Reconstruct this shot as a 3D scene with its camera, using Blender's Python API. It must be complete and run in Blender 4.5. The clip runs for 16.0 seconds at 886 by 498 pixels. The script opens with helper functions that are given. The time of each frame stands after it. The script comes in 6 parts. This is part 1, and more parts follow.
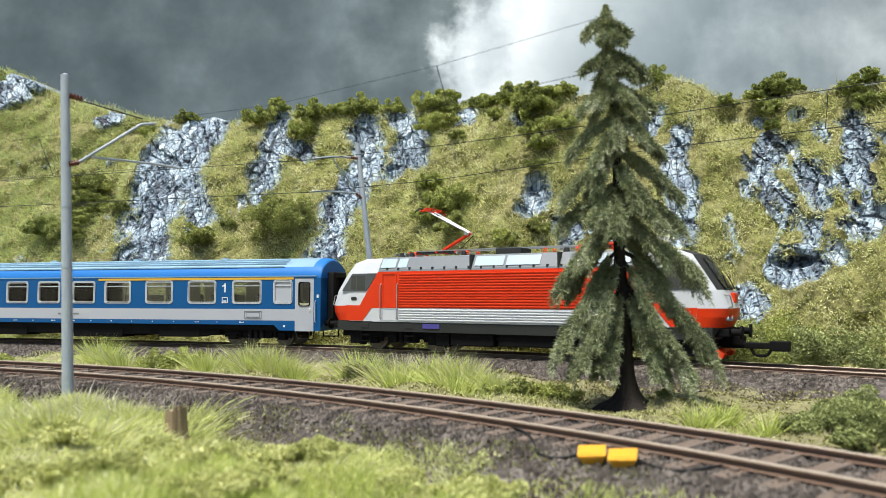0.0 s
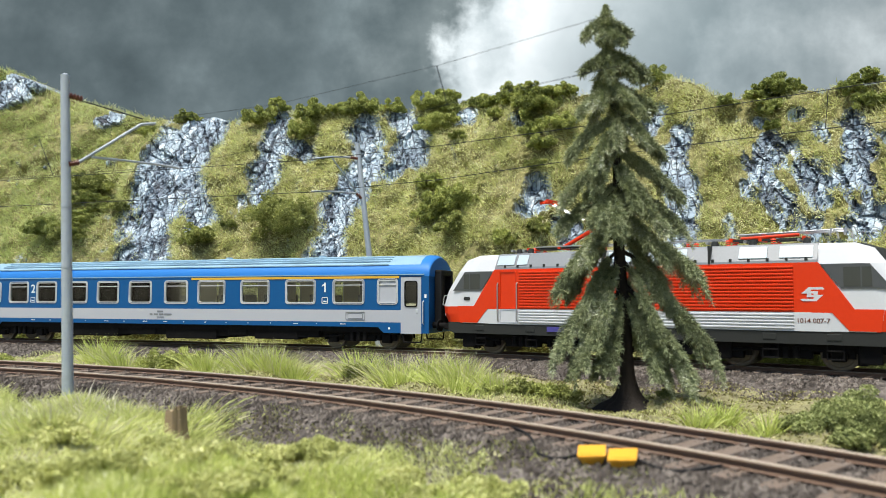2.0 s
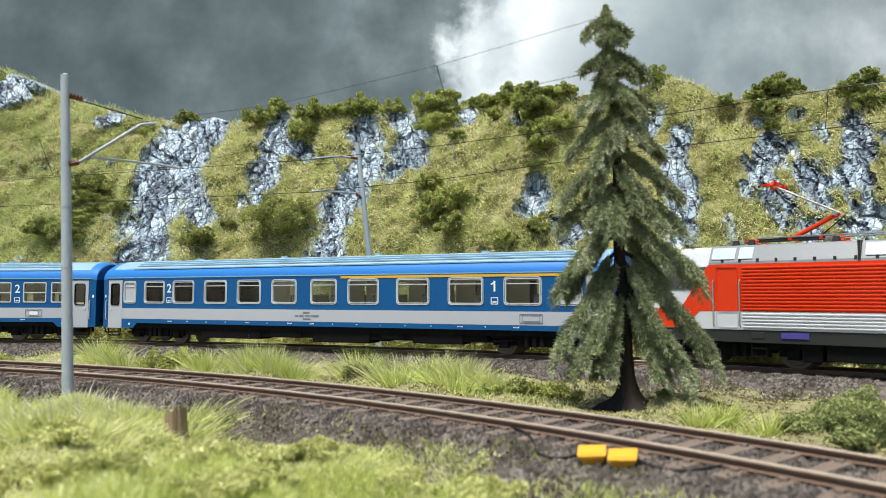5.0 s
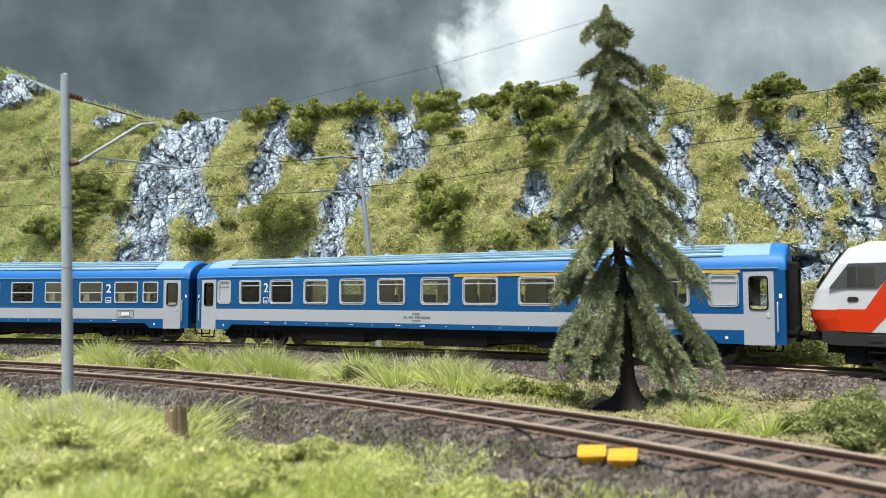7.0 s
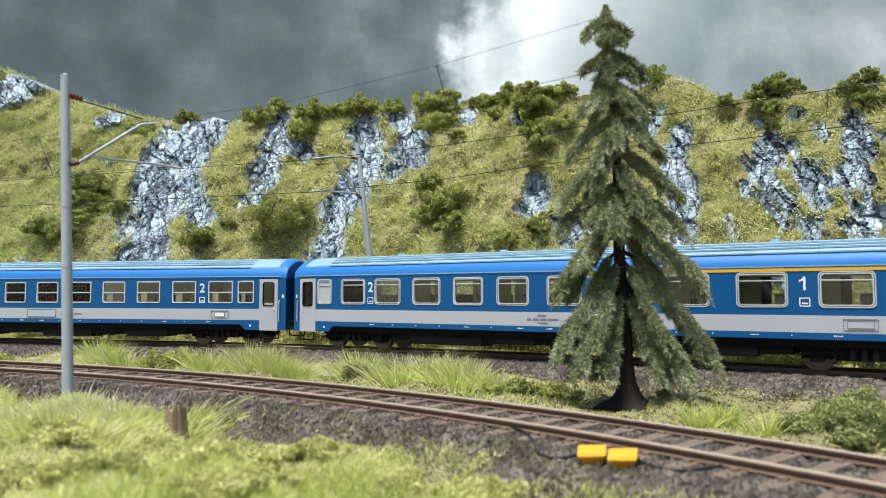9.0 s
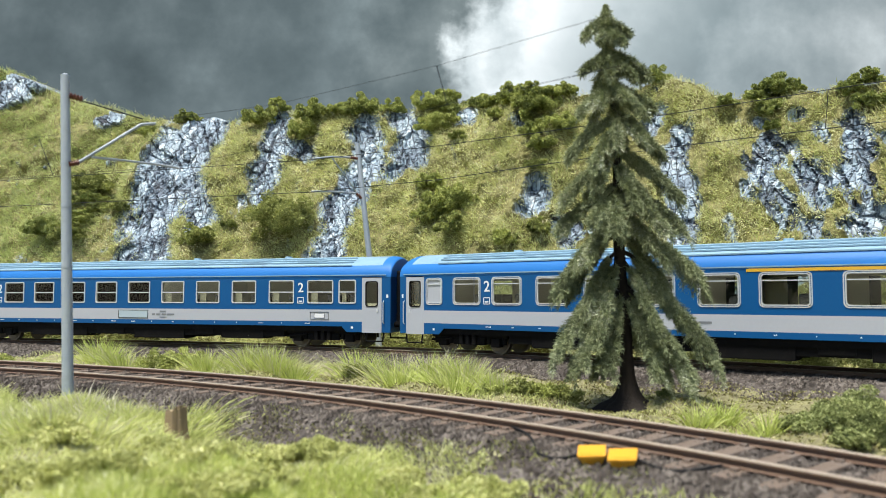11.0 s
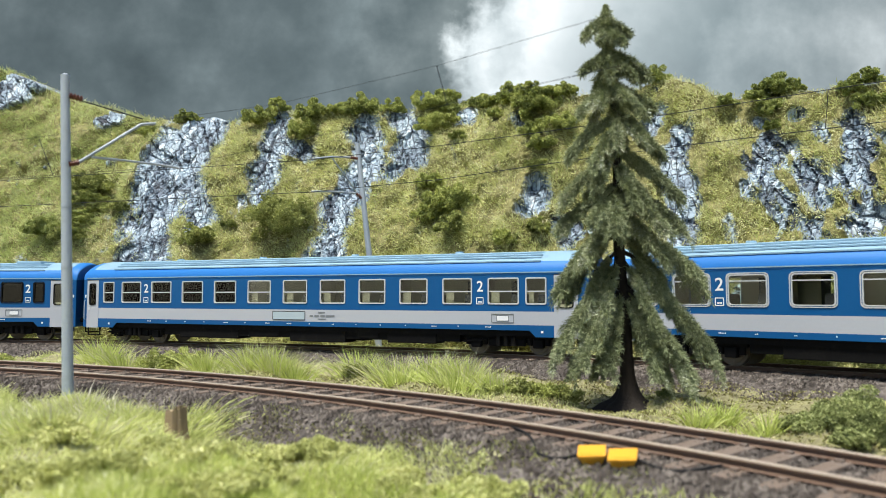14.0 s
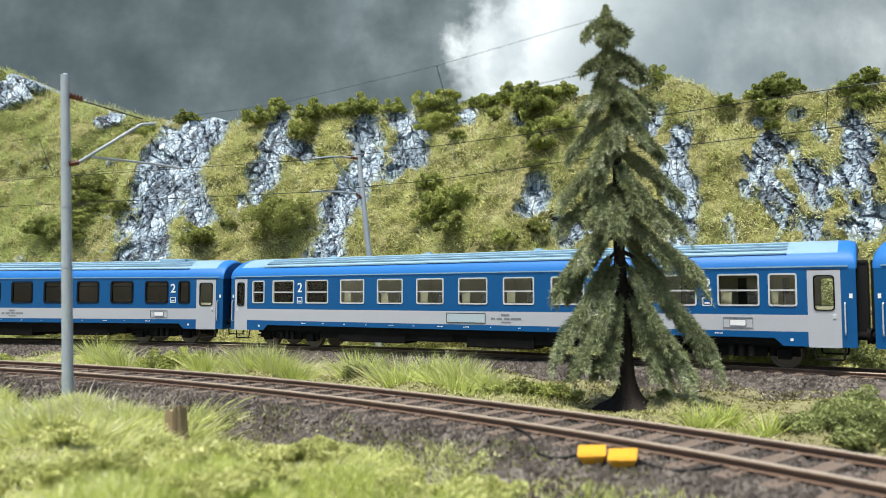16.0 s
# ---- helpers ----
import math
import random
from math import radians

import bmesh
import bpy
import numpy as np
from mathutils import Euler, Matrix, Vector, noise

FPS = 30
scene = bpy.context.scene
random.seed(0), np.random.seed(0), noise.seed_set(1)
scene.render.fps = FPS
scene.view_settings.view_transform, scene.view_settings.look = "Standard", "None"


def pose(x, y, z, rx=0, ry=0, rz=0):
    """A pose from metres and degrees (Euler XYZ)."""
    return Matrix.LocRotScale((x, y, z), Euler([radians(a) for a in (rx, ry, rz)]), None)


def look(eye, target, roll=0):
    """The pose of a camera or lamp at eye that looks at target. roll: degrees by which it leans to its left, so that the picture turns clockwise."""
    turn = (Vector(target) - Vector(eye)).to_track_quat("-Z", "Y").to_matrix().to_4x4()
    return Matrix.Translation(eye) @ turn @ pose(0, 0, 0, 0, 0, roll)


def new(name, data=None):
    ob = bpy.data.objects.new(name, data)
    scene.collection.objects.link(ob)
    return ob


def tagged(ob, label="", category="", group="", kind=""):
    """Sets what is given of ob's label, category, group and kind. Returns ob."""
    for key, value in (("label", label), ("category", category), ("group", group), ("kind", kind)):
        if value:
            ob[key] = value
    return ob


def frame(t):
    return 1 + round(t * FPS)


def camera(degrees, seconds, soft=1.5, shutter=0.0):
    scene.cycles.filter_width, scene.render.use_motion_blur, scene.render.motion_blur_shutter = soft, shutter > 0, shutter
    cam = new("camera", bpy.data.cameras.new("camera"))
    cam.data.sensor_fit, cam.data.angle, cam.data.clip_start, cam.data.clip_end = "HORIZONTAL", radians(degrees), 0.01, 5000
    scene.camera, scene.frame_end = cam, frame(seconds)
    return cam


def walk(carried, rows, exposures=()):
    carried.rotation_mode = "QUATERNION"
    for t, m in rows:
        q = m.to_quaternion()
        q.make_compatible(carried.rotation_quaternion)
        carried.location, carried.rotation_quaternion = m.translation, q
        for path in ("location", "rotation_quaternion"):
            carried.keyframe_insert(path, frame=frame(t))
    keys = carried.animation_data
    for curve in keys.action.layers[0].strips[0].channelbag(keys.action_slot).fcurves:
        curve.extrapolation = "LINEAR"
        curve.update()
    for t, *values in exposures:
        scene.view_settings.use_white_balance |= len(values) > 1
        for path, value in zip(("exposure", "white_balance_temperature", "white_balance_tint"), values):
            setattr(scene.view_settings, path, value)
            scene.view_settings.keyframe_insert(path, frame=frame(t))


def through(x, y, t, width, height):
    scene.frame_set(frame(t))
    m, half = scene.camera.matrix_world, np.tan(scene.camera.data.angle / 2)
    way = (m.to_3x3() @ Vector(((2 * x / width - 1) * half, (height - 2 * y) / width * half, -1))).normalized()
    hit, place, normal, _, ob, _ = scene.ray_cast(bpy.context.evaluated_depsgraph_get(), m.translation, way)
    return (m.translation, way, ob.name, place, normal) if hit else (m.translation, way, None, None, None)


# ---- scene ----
K = 1 / 87                      # the layout is built to 1:87; sizes below are in metres of the original, times K
cam = camera(60.9, 16.0, soft=0.8)
cam.data.dof.use_dof = True
cam.data.dof.focus_distance = 35 * K
cam.data.dof.aperture_fstop = 46.0
walk(cam, [(0, pose(0, 0, 2.23 * K, 93.61)), (16, pose(0, 0, 2.23 * K, 93.61))], [(0, 0.4), (16, 0.4)])

# ---- light ----
world = bpy.data.worlds.new("sky")
scene.world = world
world.use_nodes = True
_n = world.node_tree.nodes
_sky = _n.new("ShaderNodeTexSky")
_sky.sky_type, _sky.sun_disc = "NISHITA", False
_sky.sun_elevation, _sky.sun_rotation = radians(70), radians(215)
_n["Background"].inputs["Strength"].default_value = 0.095
world.node_tree.links.new(_sky.outputs[0], _n["Background"].inputs["Color"])
sun = new("sun", bpy.data.lights.new("sun", "SUN"))
sun.data.energy, sun.data.angle, sun.data.color = 4.85, radians(20), (1.0, 0.97, 0.89)
sun.matrix_world = look((-0.25, -0.36, 1.2), (0, 0, 0))

# ---- plan of the two curved tracks ----
CX, CY, RR = -39.45, -40.84, 82.49          # rear track: centre and radius
A0 = math.atan2(31.6 - CY, -CX)             # angle where the rear track crosses straight ahead
FX, FY, FR = -21.66, -12.83, 34.33          # front track


def rear(s, off=0.0):
    """Point of the rear track, s metres along it, off metres to the outside."""
    a = A0 - s / RR
    return CX + (RR + off) * math.cos(a), CY + (RR + off) * math.sin(a)


def front_z(x):
    return 0.32 - 0.0126 * max(-22, min(12, x))


def smooth(a, b, x):
    t = np.clip((x - a) / (b - a), 0, 1)
    return t * t * (3 - 2 * t)


def ground_z(x, y):
    """Height of the ground, for numbers or arrays."""
    x, y = np.asarray(x, float), np.asarray(y, float)
    dr = np.abs(np.hypot(x - CX, y - CY) - RR)
    sf = np.hypot(x - FX, y - FY) - FR
    df = np.abs(sf)
    zf = 0.32 - 0.0126 * np.clip(x, -22, 12)
    t = np.where(sf < 0, 1.0, dr / (dr + df + 1e-6))
    t = smooth(0, 1, t)
    z = -0.62 * (1 - t) + (zf - 0.62) * t
    z = z + 0.43 * (1 - smooth(1.5, 2.6, dr)) + 0.450 * (1 - smooth(1.5, 2.6, df))
    far = smooth(1.4, 3.0, np.minimum(dr, df))
    z = z + far * 0.09 * (np.sin(x * 1.3 + 0.7 * y) + np.sin(0.9 * y - 1.7 * x + 1.0) + np.sin(2.9 * x + 2.3 * y))
    z = z + 0.25 * smooth(-3.0, -6.0, sf) * smooth(2.0, -4.0, x)
    return z


# ---- materials ----
def ramp(nt, fac, stops):
    r = nt.nodes.new("ShaderNodeValToRGB")
    el = r.color_ramp.elements
    el[0].position, el[1].position = stops[0][0], stops[-1][0]
    el[0].color, el[1].color = (*stops[0][1], 1), (*stops[-1][1], 1)
    for p, c in stops[1:-1]:
        el.new(p).color = (*c, 1)
    nt.links.new(fac, r.inputs[0])
    return r.outputs[0]


def coords(nt, scale=87.0, stretch=(1, 1, 1)):
    tc, mp = nt.nodes.new("ShaderNodeTexCoord"), nt.nodes.new("ShaderNodeMapping")
    mp.inputs["Scale"].default_value = [scale * a for a in stretch]
    nt.links.new(tc.outputs["Object"], mp.inputs[0])
    return mp.outputs[0]


def tex(nt, vec, scale, detail=5.0, rough=0.6, distort=0.0):
    n = nt.nodes.new("ShaderNodeTexNoise")
    n.inputs["Scale"].default_value, n.inputs["Detail"].default_value = scale, detail
    n.inputs["Roughness"].default_value, n.inputs["Distortion"].default_value = rough, distort
    nt.links.new(vec, n.inputs["Vector"])
    return n.outputs["Fac"]


def mixc(nt, fac, a, b, mode="MIX"):
    m = nt.nodes.new("ShaderNodeMix")
    m.data_type, m.blend_type = "RGBA", mode
    for sock, v in ((m.inputs[0], fac), (m.inputs[6], a), (m.inputs[7], b)):
        if isinstance(v, (int, float)):
            sock.default_value = v
        elif isinstance(v, tuple):
            sock.default_value = (*v, 1)
        else:
            nt.links.new(v, sock)
    return m.outputs[2]


def blank(name):
    m = bpy.data.materials.new(name)
    m.use_nodes = True
    return m, m.node_tree, m.node_tree.nodes["Principled BSDF"]


def bump(nt, bsdf, height, strength, dist):
    b = nt.nodes.new("ShaderNodeBump")
    b.inputs["Strength"].default_value, b.inputs["Distance"].default_value = strength, dist * K
    nt.links.new(height, b.inputs["Height"])
    nt.links.new(b.outputs[0], bsdf.inputs["Normal"])


def surface(name, a, b, rough=0.6, metal=0.0, big=0.6, fine=9.0, relief=0.15, depth=0.03, dirt=None, coat=0.0, stretch=(1, 1, 1)):
    """Two colours mixed by a coarse and a fine noise, with fine relief and worn or dusty patches."""
    m, nt, p = blank(name)
    v = coords(nt, 87, stretch)
    n1, n2 = tex(nt, v, big), tex(nt, v, fine, 4)
    c = mixc(nt, n1, a, b)
    c = mixc(nt, 0.35, c, ramp(nt, n2, [(0.3, a), (0.7, b)]))
    if dirt:
        c = mixc(nt, ramp(nt, tex(nt, v, big * 2.7, 6, 0.7), [(0.52, (0, 0, 0)), (0.75, (0.7, 0.7, 0.7))]), c, dirt)
    nt.links.new(c, p.inputs["Base Color"])
    nt.links.new(ramp(nt, n2, [(0.2, (rough * 0.85,) * 3), (0.8, (min(1, rough * 1.15),) * 3)]), p.inputs["Roughness"])
    p.inputs["Metallic"].default_value, p.inputs["Coat Weight"].default_value = metal, coat
    if relief:
        bump(nt, p, n2, relief, depth)
    return m


def leafy(name, stops, rough=0.65, through=0.25, patch=0.5):
    """Leaves or blades: each one its own shade, drifting in patches."""
    m, nt, p = blank(name)
    g = nt.nodes.new("ShaderNodeNewGeometry")
    v = coords(nt)
    n = tex(nt, v, patch, 3)
    s = nt.nodes.new("ShaderNodeMath")
    s.operation = "MULTIPLY_ADD"
    s.inputs[1].default_value = 0.6
    nt.links.new(g.outputs["Random Per Island"], s.inputs[0])
    s2 = nt.nodes.new("ShaderNodeMath")
    s2.operation = "MULTIPLY_ADD"
    s2.inputs[1].default_value, s2.inputs[2].default_value = 1.5, -0.52
    nt.links.new(n, s2.inputs[0])
    nt.links.new(s2.outputs[0], s.inputs[2])
    c = ramp(nt, s.outputs[0], stops)
    nt.links.new(c, p.inputs["Base Color"])
    p.inputs["Roughness"].default_value = rough
    p.inputs["Specular IOR Level"].default_value = 0.3
    tr, mx = nt.nodes.new("ShaderNodeBsdfTranslucent"), nt.nodes.new("ShaderNodeMixShader")
    nt.links.new(c, tr.inputs[0])
    mx.inputs[0].default_value = through
    nt.links.new(p.outputs[0], mx.inputs[1])
    nt.links.new(tr.outputs[0], mx.inputs[2])
    nt.links.new(mx.outputs[0], nt.nodes["Material Output"].inputs[0])
    return m


M = {}
M["blue"] = surface("coach blue", (0.003, 0.076, 0.232), (0.004, 0.090, 0.268), 0.4, big=0.4, fine=14, relief=0.02)
M["roof_blue"] = surface("roof edge blue", (0.016, 0.15, 0.46), (0.024, 0.175, 0.51), 0.5, big=0.4, fine=14, relief=0.02)
M["roof_grey"] = surface("roof grey blue", (0.215, 0.36, 0.475), (0.265, 0.41, 0.525), 0.45, big=0.5, fine=10, relief=0.03, dirt=(0.15, 0.24, 0.32))
M["stripe"] = surface("light grey stripe", (0.40, 0.42, 0.46), (0.45, 0.47, 0.51), 0.45, big=0.4, fine=12, relief=0.02)
M["white"] = surface("white paint", (0.54, 0.56, 0.58), (0.60, 0.62, 0.64), 0.35, big=0.5, fine=12, relief=0.02, coat=0.2)
M["sign_white"] = surface("bright white lettering", (0.78, 0.79, 0.80), (0.84, 0.85, 0.86), 0.4, relief=0.0)
M["red"] = surface("orange red paint", (0.62, 0.034, 0.004), (0.70, 0.045, 0.006), 0.38, big=0.4, fine=12, relief=0.02, coat=0.05)
M["grey"] = surface("dark grey paint", (0.026, 0.028, 0.026), (0.040, 0.042, 0.039), 0.5, big=0.6, fine=12, relief=0.03)
M["midgrey"] = surface("mid grey paint", (0.15, 0.165, 0.18), (0.20, 0.215, 0.23), 0.45, big=0.6, fine=12, relief=0.03)
M["palegrey"] = surface("pale vent grey", (0.36, 0.45, 0.50), (0.44, 0.53, 0.58), 0.4, big=0.7, fine=12, relief=0.03)
M["bandgrey"] = surface("window band grey", (0.06, 0.066, 0.068), (0.08, 0.086, 0.088), 0.45, big=0.6, fine=12, relief=0.02)
M["yellow"] = surface("yellow line", (0.62, 0.36, 0.03), (0.7, 0.42, 0.04), 0.4, big=0.4, relief=0.0)
M["black"] = surface("underframe black", (0.005, 0.005, 0.0055), (0.009, 0.0085, 0.008), 0.85, big=0.8, fine=12, relief=0.1, dirt=(0.018, 0.016, 0.013))
M["rubber"] = surface("black rubber", (0.012, 0.012, 0.013), (0.02, 0.02, 0.02), 0.7, big=1, fine=20, relief=0.1)
M["silver"] = surface("silver frame", (0.54, 0.56, 0.58), (0.62, 0.64, 0.66), 0.3, 0.2, relief=0.0)
M["steel"] = surface("bare steel", (0.45, 0.45, 0.46), (0.56, 0.56, 0.57), 0.3, 0.9, relief=0.03)
M["wheel"] = surface("wheel steel", (0.10, 0.085, 0.07), (0.16, 0.14, 0.12), 0.4, 0.7, relief=0.05)
M["interior"] = surface("cream interior", (0.52, 0.49, 0.36), (0.60, 0.56, 0.42), 0.6, relief=0.02)
M["seat"] = surface("dark seat cloth", (0.035, 0.04, 0.05), (0.06, 0.06, 0.07), 0.85, relief=0.05)
M["plate"] = surface("blue maker plate", (0.05, 0.05, 0.25), (0.09, 0.07, 0.3), 0.4, relief=0.0)
M["concrete"] = surface("mast grey", (0.33, 0.375, 0.425), (0.40, 0.445, 0.495), 0.45, 0.0, big=0.6, fine=14, relief=0.05, dirt=(0.25, 0.27, 0.29))
M["insulator"] = surface("brown insulator", (0.10, 0.030, 0.018), (0.15, 0.045, 0.025), 0.3, relief=0.0)
M["wire"] = surface("wire", (0.025, 0.027, 0.03), (0.04, 0.042, 0.045), 0.45, 0.5, relief=0.0)
M["rail_side"] = surface("rusty rail", (0.11, 0.066, 0.042), (0.17, 0.105, 0.07), 0.8, big=1.2, fine=14, relief=0.2, dirt=(0.16, 0.118, 0.09))
M["rail_top"] = surface("polished rail head", (0.34, 0.275, 0.21), (0.46, 0.385, 0.30), 0.45, 0.2, big=0.8, fine=16, relief=0.05, dirt=(0.3, 0.23, 0.17))
M["sleeper"] = surface("brown sleeper", (0.125, 0.09, 0.066), (0.20, 0.15, 0.115), 0.85, big=1.1, fine=16, relief=0.35, dirt=(0.21, 0.185, 0.165))
M["orange_box"] = surface("yellow plastic", (0.72, 0.33, 0.02), (0.8, 0.4, 0.03), 0.5, big=1.5, fine=14, relief=0.08, dirt=(0.6, 0.32, 0.06))
M["bark"] = surface("dark bark", (0.012, 0.010, 0.008), (0.040, 0.033, 0.028), 0.95, big=1.2, fine=10, relief=0.5, depth=0.06, stretch=(1, 1, 0.35))
M["stump"] = surface("stump wood", (0.17, 0.12, 0.07), (0.34, 0.25, 0.145), 0.85, big=2.5, fine=18, relief=0.4, stretch=(1, 1, 0.2))
M["cut"] = surface("cut wood", (0.42, 0.32, 0.19), (0.55, 0.44, 0.28), 0.8, big=3, fine=20, relief=0.2)
# the near-white last stop paints glints into the colour of some needles
M["needles"] = leafy("spruce needles", [(0.0, (0.06, 0.075, 0.038)), (0.35, (0.195, 0.225, 0.11)), (0.72, (0.33, 0.37, 0.20)), (0.9, (0.45, 0.48, 0.30)), (1.0, (0.86, 0.88, 0.76))], 0.5, 0.08, 0.8)
M["bush"] = leafy("bush leaves", [(0.0, (0.075, 0.095, 0.022)), (0.45, (0.28, 0.315, 0.08)), (1.0, (0.62, 0.65, 0.22))], 0.7, 0.25, 0.9)
M["bush_pale"] = leafy("pale bush leaves", [(0.0, (0.10, 0.13, 0.03)), (0.5, (0.29, 0.33, 0.09)), (1.0, (0.54, 0.57, 0.22))], 0.7, 0.3, 0.9)
M["bush_dark"] = leafy("dark bush leaves", [(0.0, (0.07, 0.085, 0.024)), (0.5, (0.25, 0.275, 0.075)), (1.0, (0.56, 0.58, 0.20))], 0.7, 0.25, 0.9)
M["bush_low"] = leafy("grey-green moss bush", [(0.0, (0.06, 0.078, 0.026)), (0.45, (0.23, 0.265, 0.088)), (1.0, (0.54, 0.58, 0.26))], 0.75, 0.2, 1.1)
M["tuft_grass"] = leafy("tuft grass", [(0.0, (0.22, 0.28, 0.05)), (0.4, (0.52, 0.60, 0.15)), (0.8, (0.70, 0.74, 0.28)), (1.0, (0.84, 0.83, 0.54))], 0.7, 0.35, 0.6)
M["grass"] = leafy("meadow grass", [(0.0, (0.24, 0.28, 0.065)), (0.4, (0.62, 0.67, 0.24)), (0.75, (0.74, 0.75, 0.37)), (1.0, (0.86, 0.84, 0.62))], 0.7, 0.35, 0.35)
M["hill_grass"] = leafy("green slope grass", [(0.0, (0.17, 0.21, 0.06)), (0.4, (0.46, 0.54, 0.20)), (0.7, (0.64, 0.70, 0.32)), (1.0, (0.85, 0.86, 0.56))], 0.75, 0.3, 0.4)
M["slope_grass"] = leafy("dry slope grass", [(0.0, (0.16, 0.172, 0.055)), (0.3, (0.49, 0.51, 0.19)), (0.6, (0.76, 0.76, 0.38)), (1.0, (0.93, 0.90, 0.66))], 0.75, 0.3, 0.45)
M["low_grass"] = leafy("thin olive grass", [(0.0, (0.10, 0.10, 0.035)), (0.4, (0.27, 0.28, 0.09)), (0.75, (0.44, 0.47, 0.16)), (1.0, (0.66, 0.62, 0.38))], 0.8, 0.25, 1.2)
M["straw"] = leafy("bleached stalks", [(0.0, (0.36, 0.34, 0.18)), (0.5, (0.60, 0.57, 0.38)), (1.0, (0.80, 0.77, 0.62))], 0.7, 0.3, 1.0)


def ground_material():
    m, nt, p = blank("layout ground")
    v = coords(nt)
    at = nt.nodes.new("ShaderNodeAttribute")
    at.attribute_name = "ballast"
    n1, n2, n3 = tex(nt, v, 0.5, 5), tex(nt, v, 7, 6, 0.7), tex(nt, v, 2.0, 5)
    vo = nt.nodes.new("ShaderNodeTexVoronoi")
    vo.inputs["Scale"].default_value = 8
    nt.links.new(v, vo.inputs["Vector"])
    soil = ramp(nt, n3, [(0.25, (0.12, 0.10, 0.06)), (0.5, (0.25, 0.225, 0.115)), (0.75, (0.38, 0.36, 0.17))])
    soil = mixc(nt, 0.4, soil, ramp(nt, n2, [(0.3, (0.08, 0.07, 0.045)), (0.7, (0.30, 0.30, 0.12))]))
    stone = ramp(nt, vo.outputs["Color"], [(0.1, (0.042, 0.035, 0.03)), (0.6, (0.095, 0.08, 0.07)), (0.95, (0.21, 0.185, 0.16))])
    k = nt.nodes.new("ShaderNodeMath")
    k.operation = "ADD"
    nt.links.new(at.outputs["Fac"], k.inputs[0])
    nn = nt.nodes.new("ShaderNodeMath")
    nn.operation = "MULTIPLY_ADD"
    nn.inputs[1].default_value, nn.inputs[2].default_value = 0.7, -0.35
    nt.links.new(n3, nn.inputs[0])
    nt.links.new(nn.outputs[0], k.inputs[1])
    fac = ramp(nt, k.outputs[0], [(0.35, (0, 0, 0)), (0.6, (1, 1, 1))])
    nt.links.new(mixc(nt, fac, soil, stone), p.inputs["Base Color"])
    p.inputs["Roughness"].default_value = 0.92
    bump(nt, p, vo.outputs["Distance"], 0.5, -0.08)
    return m


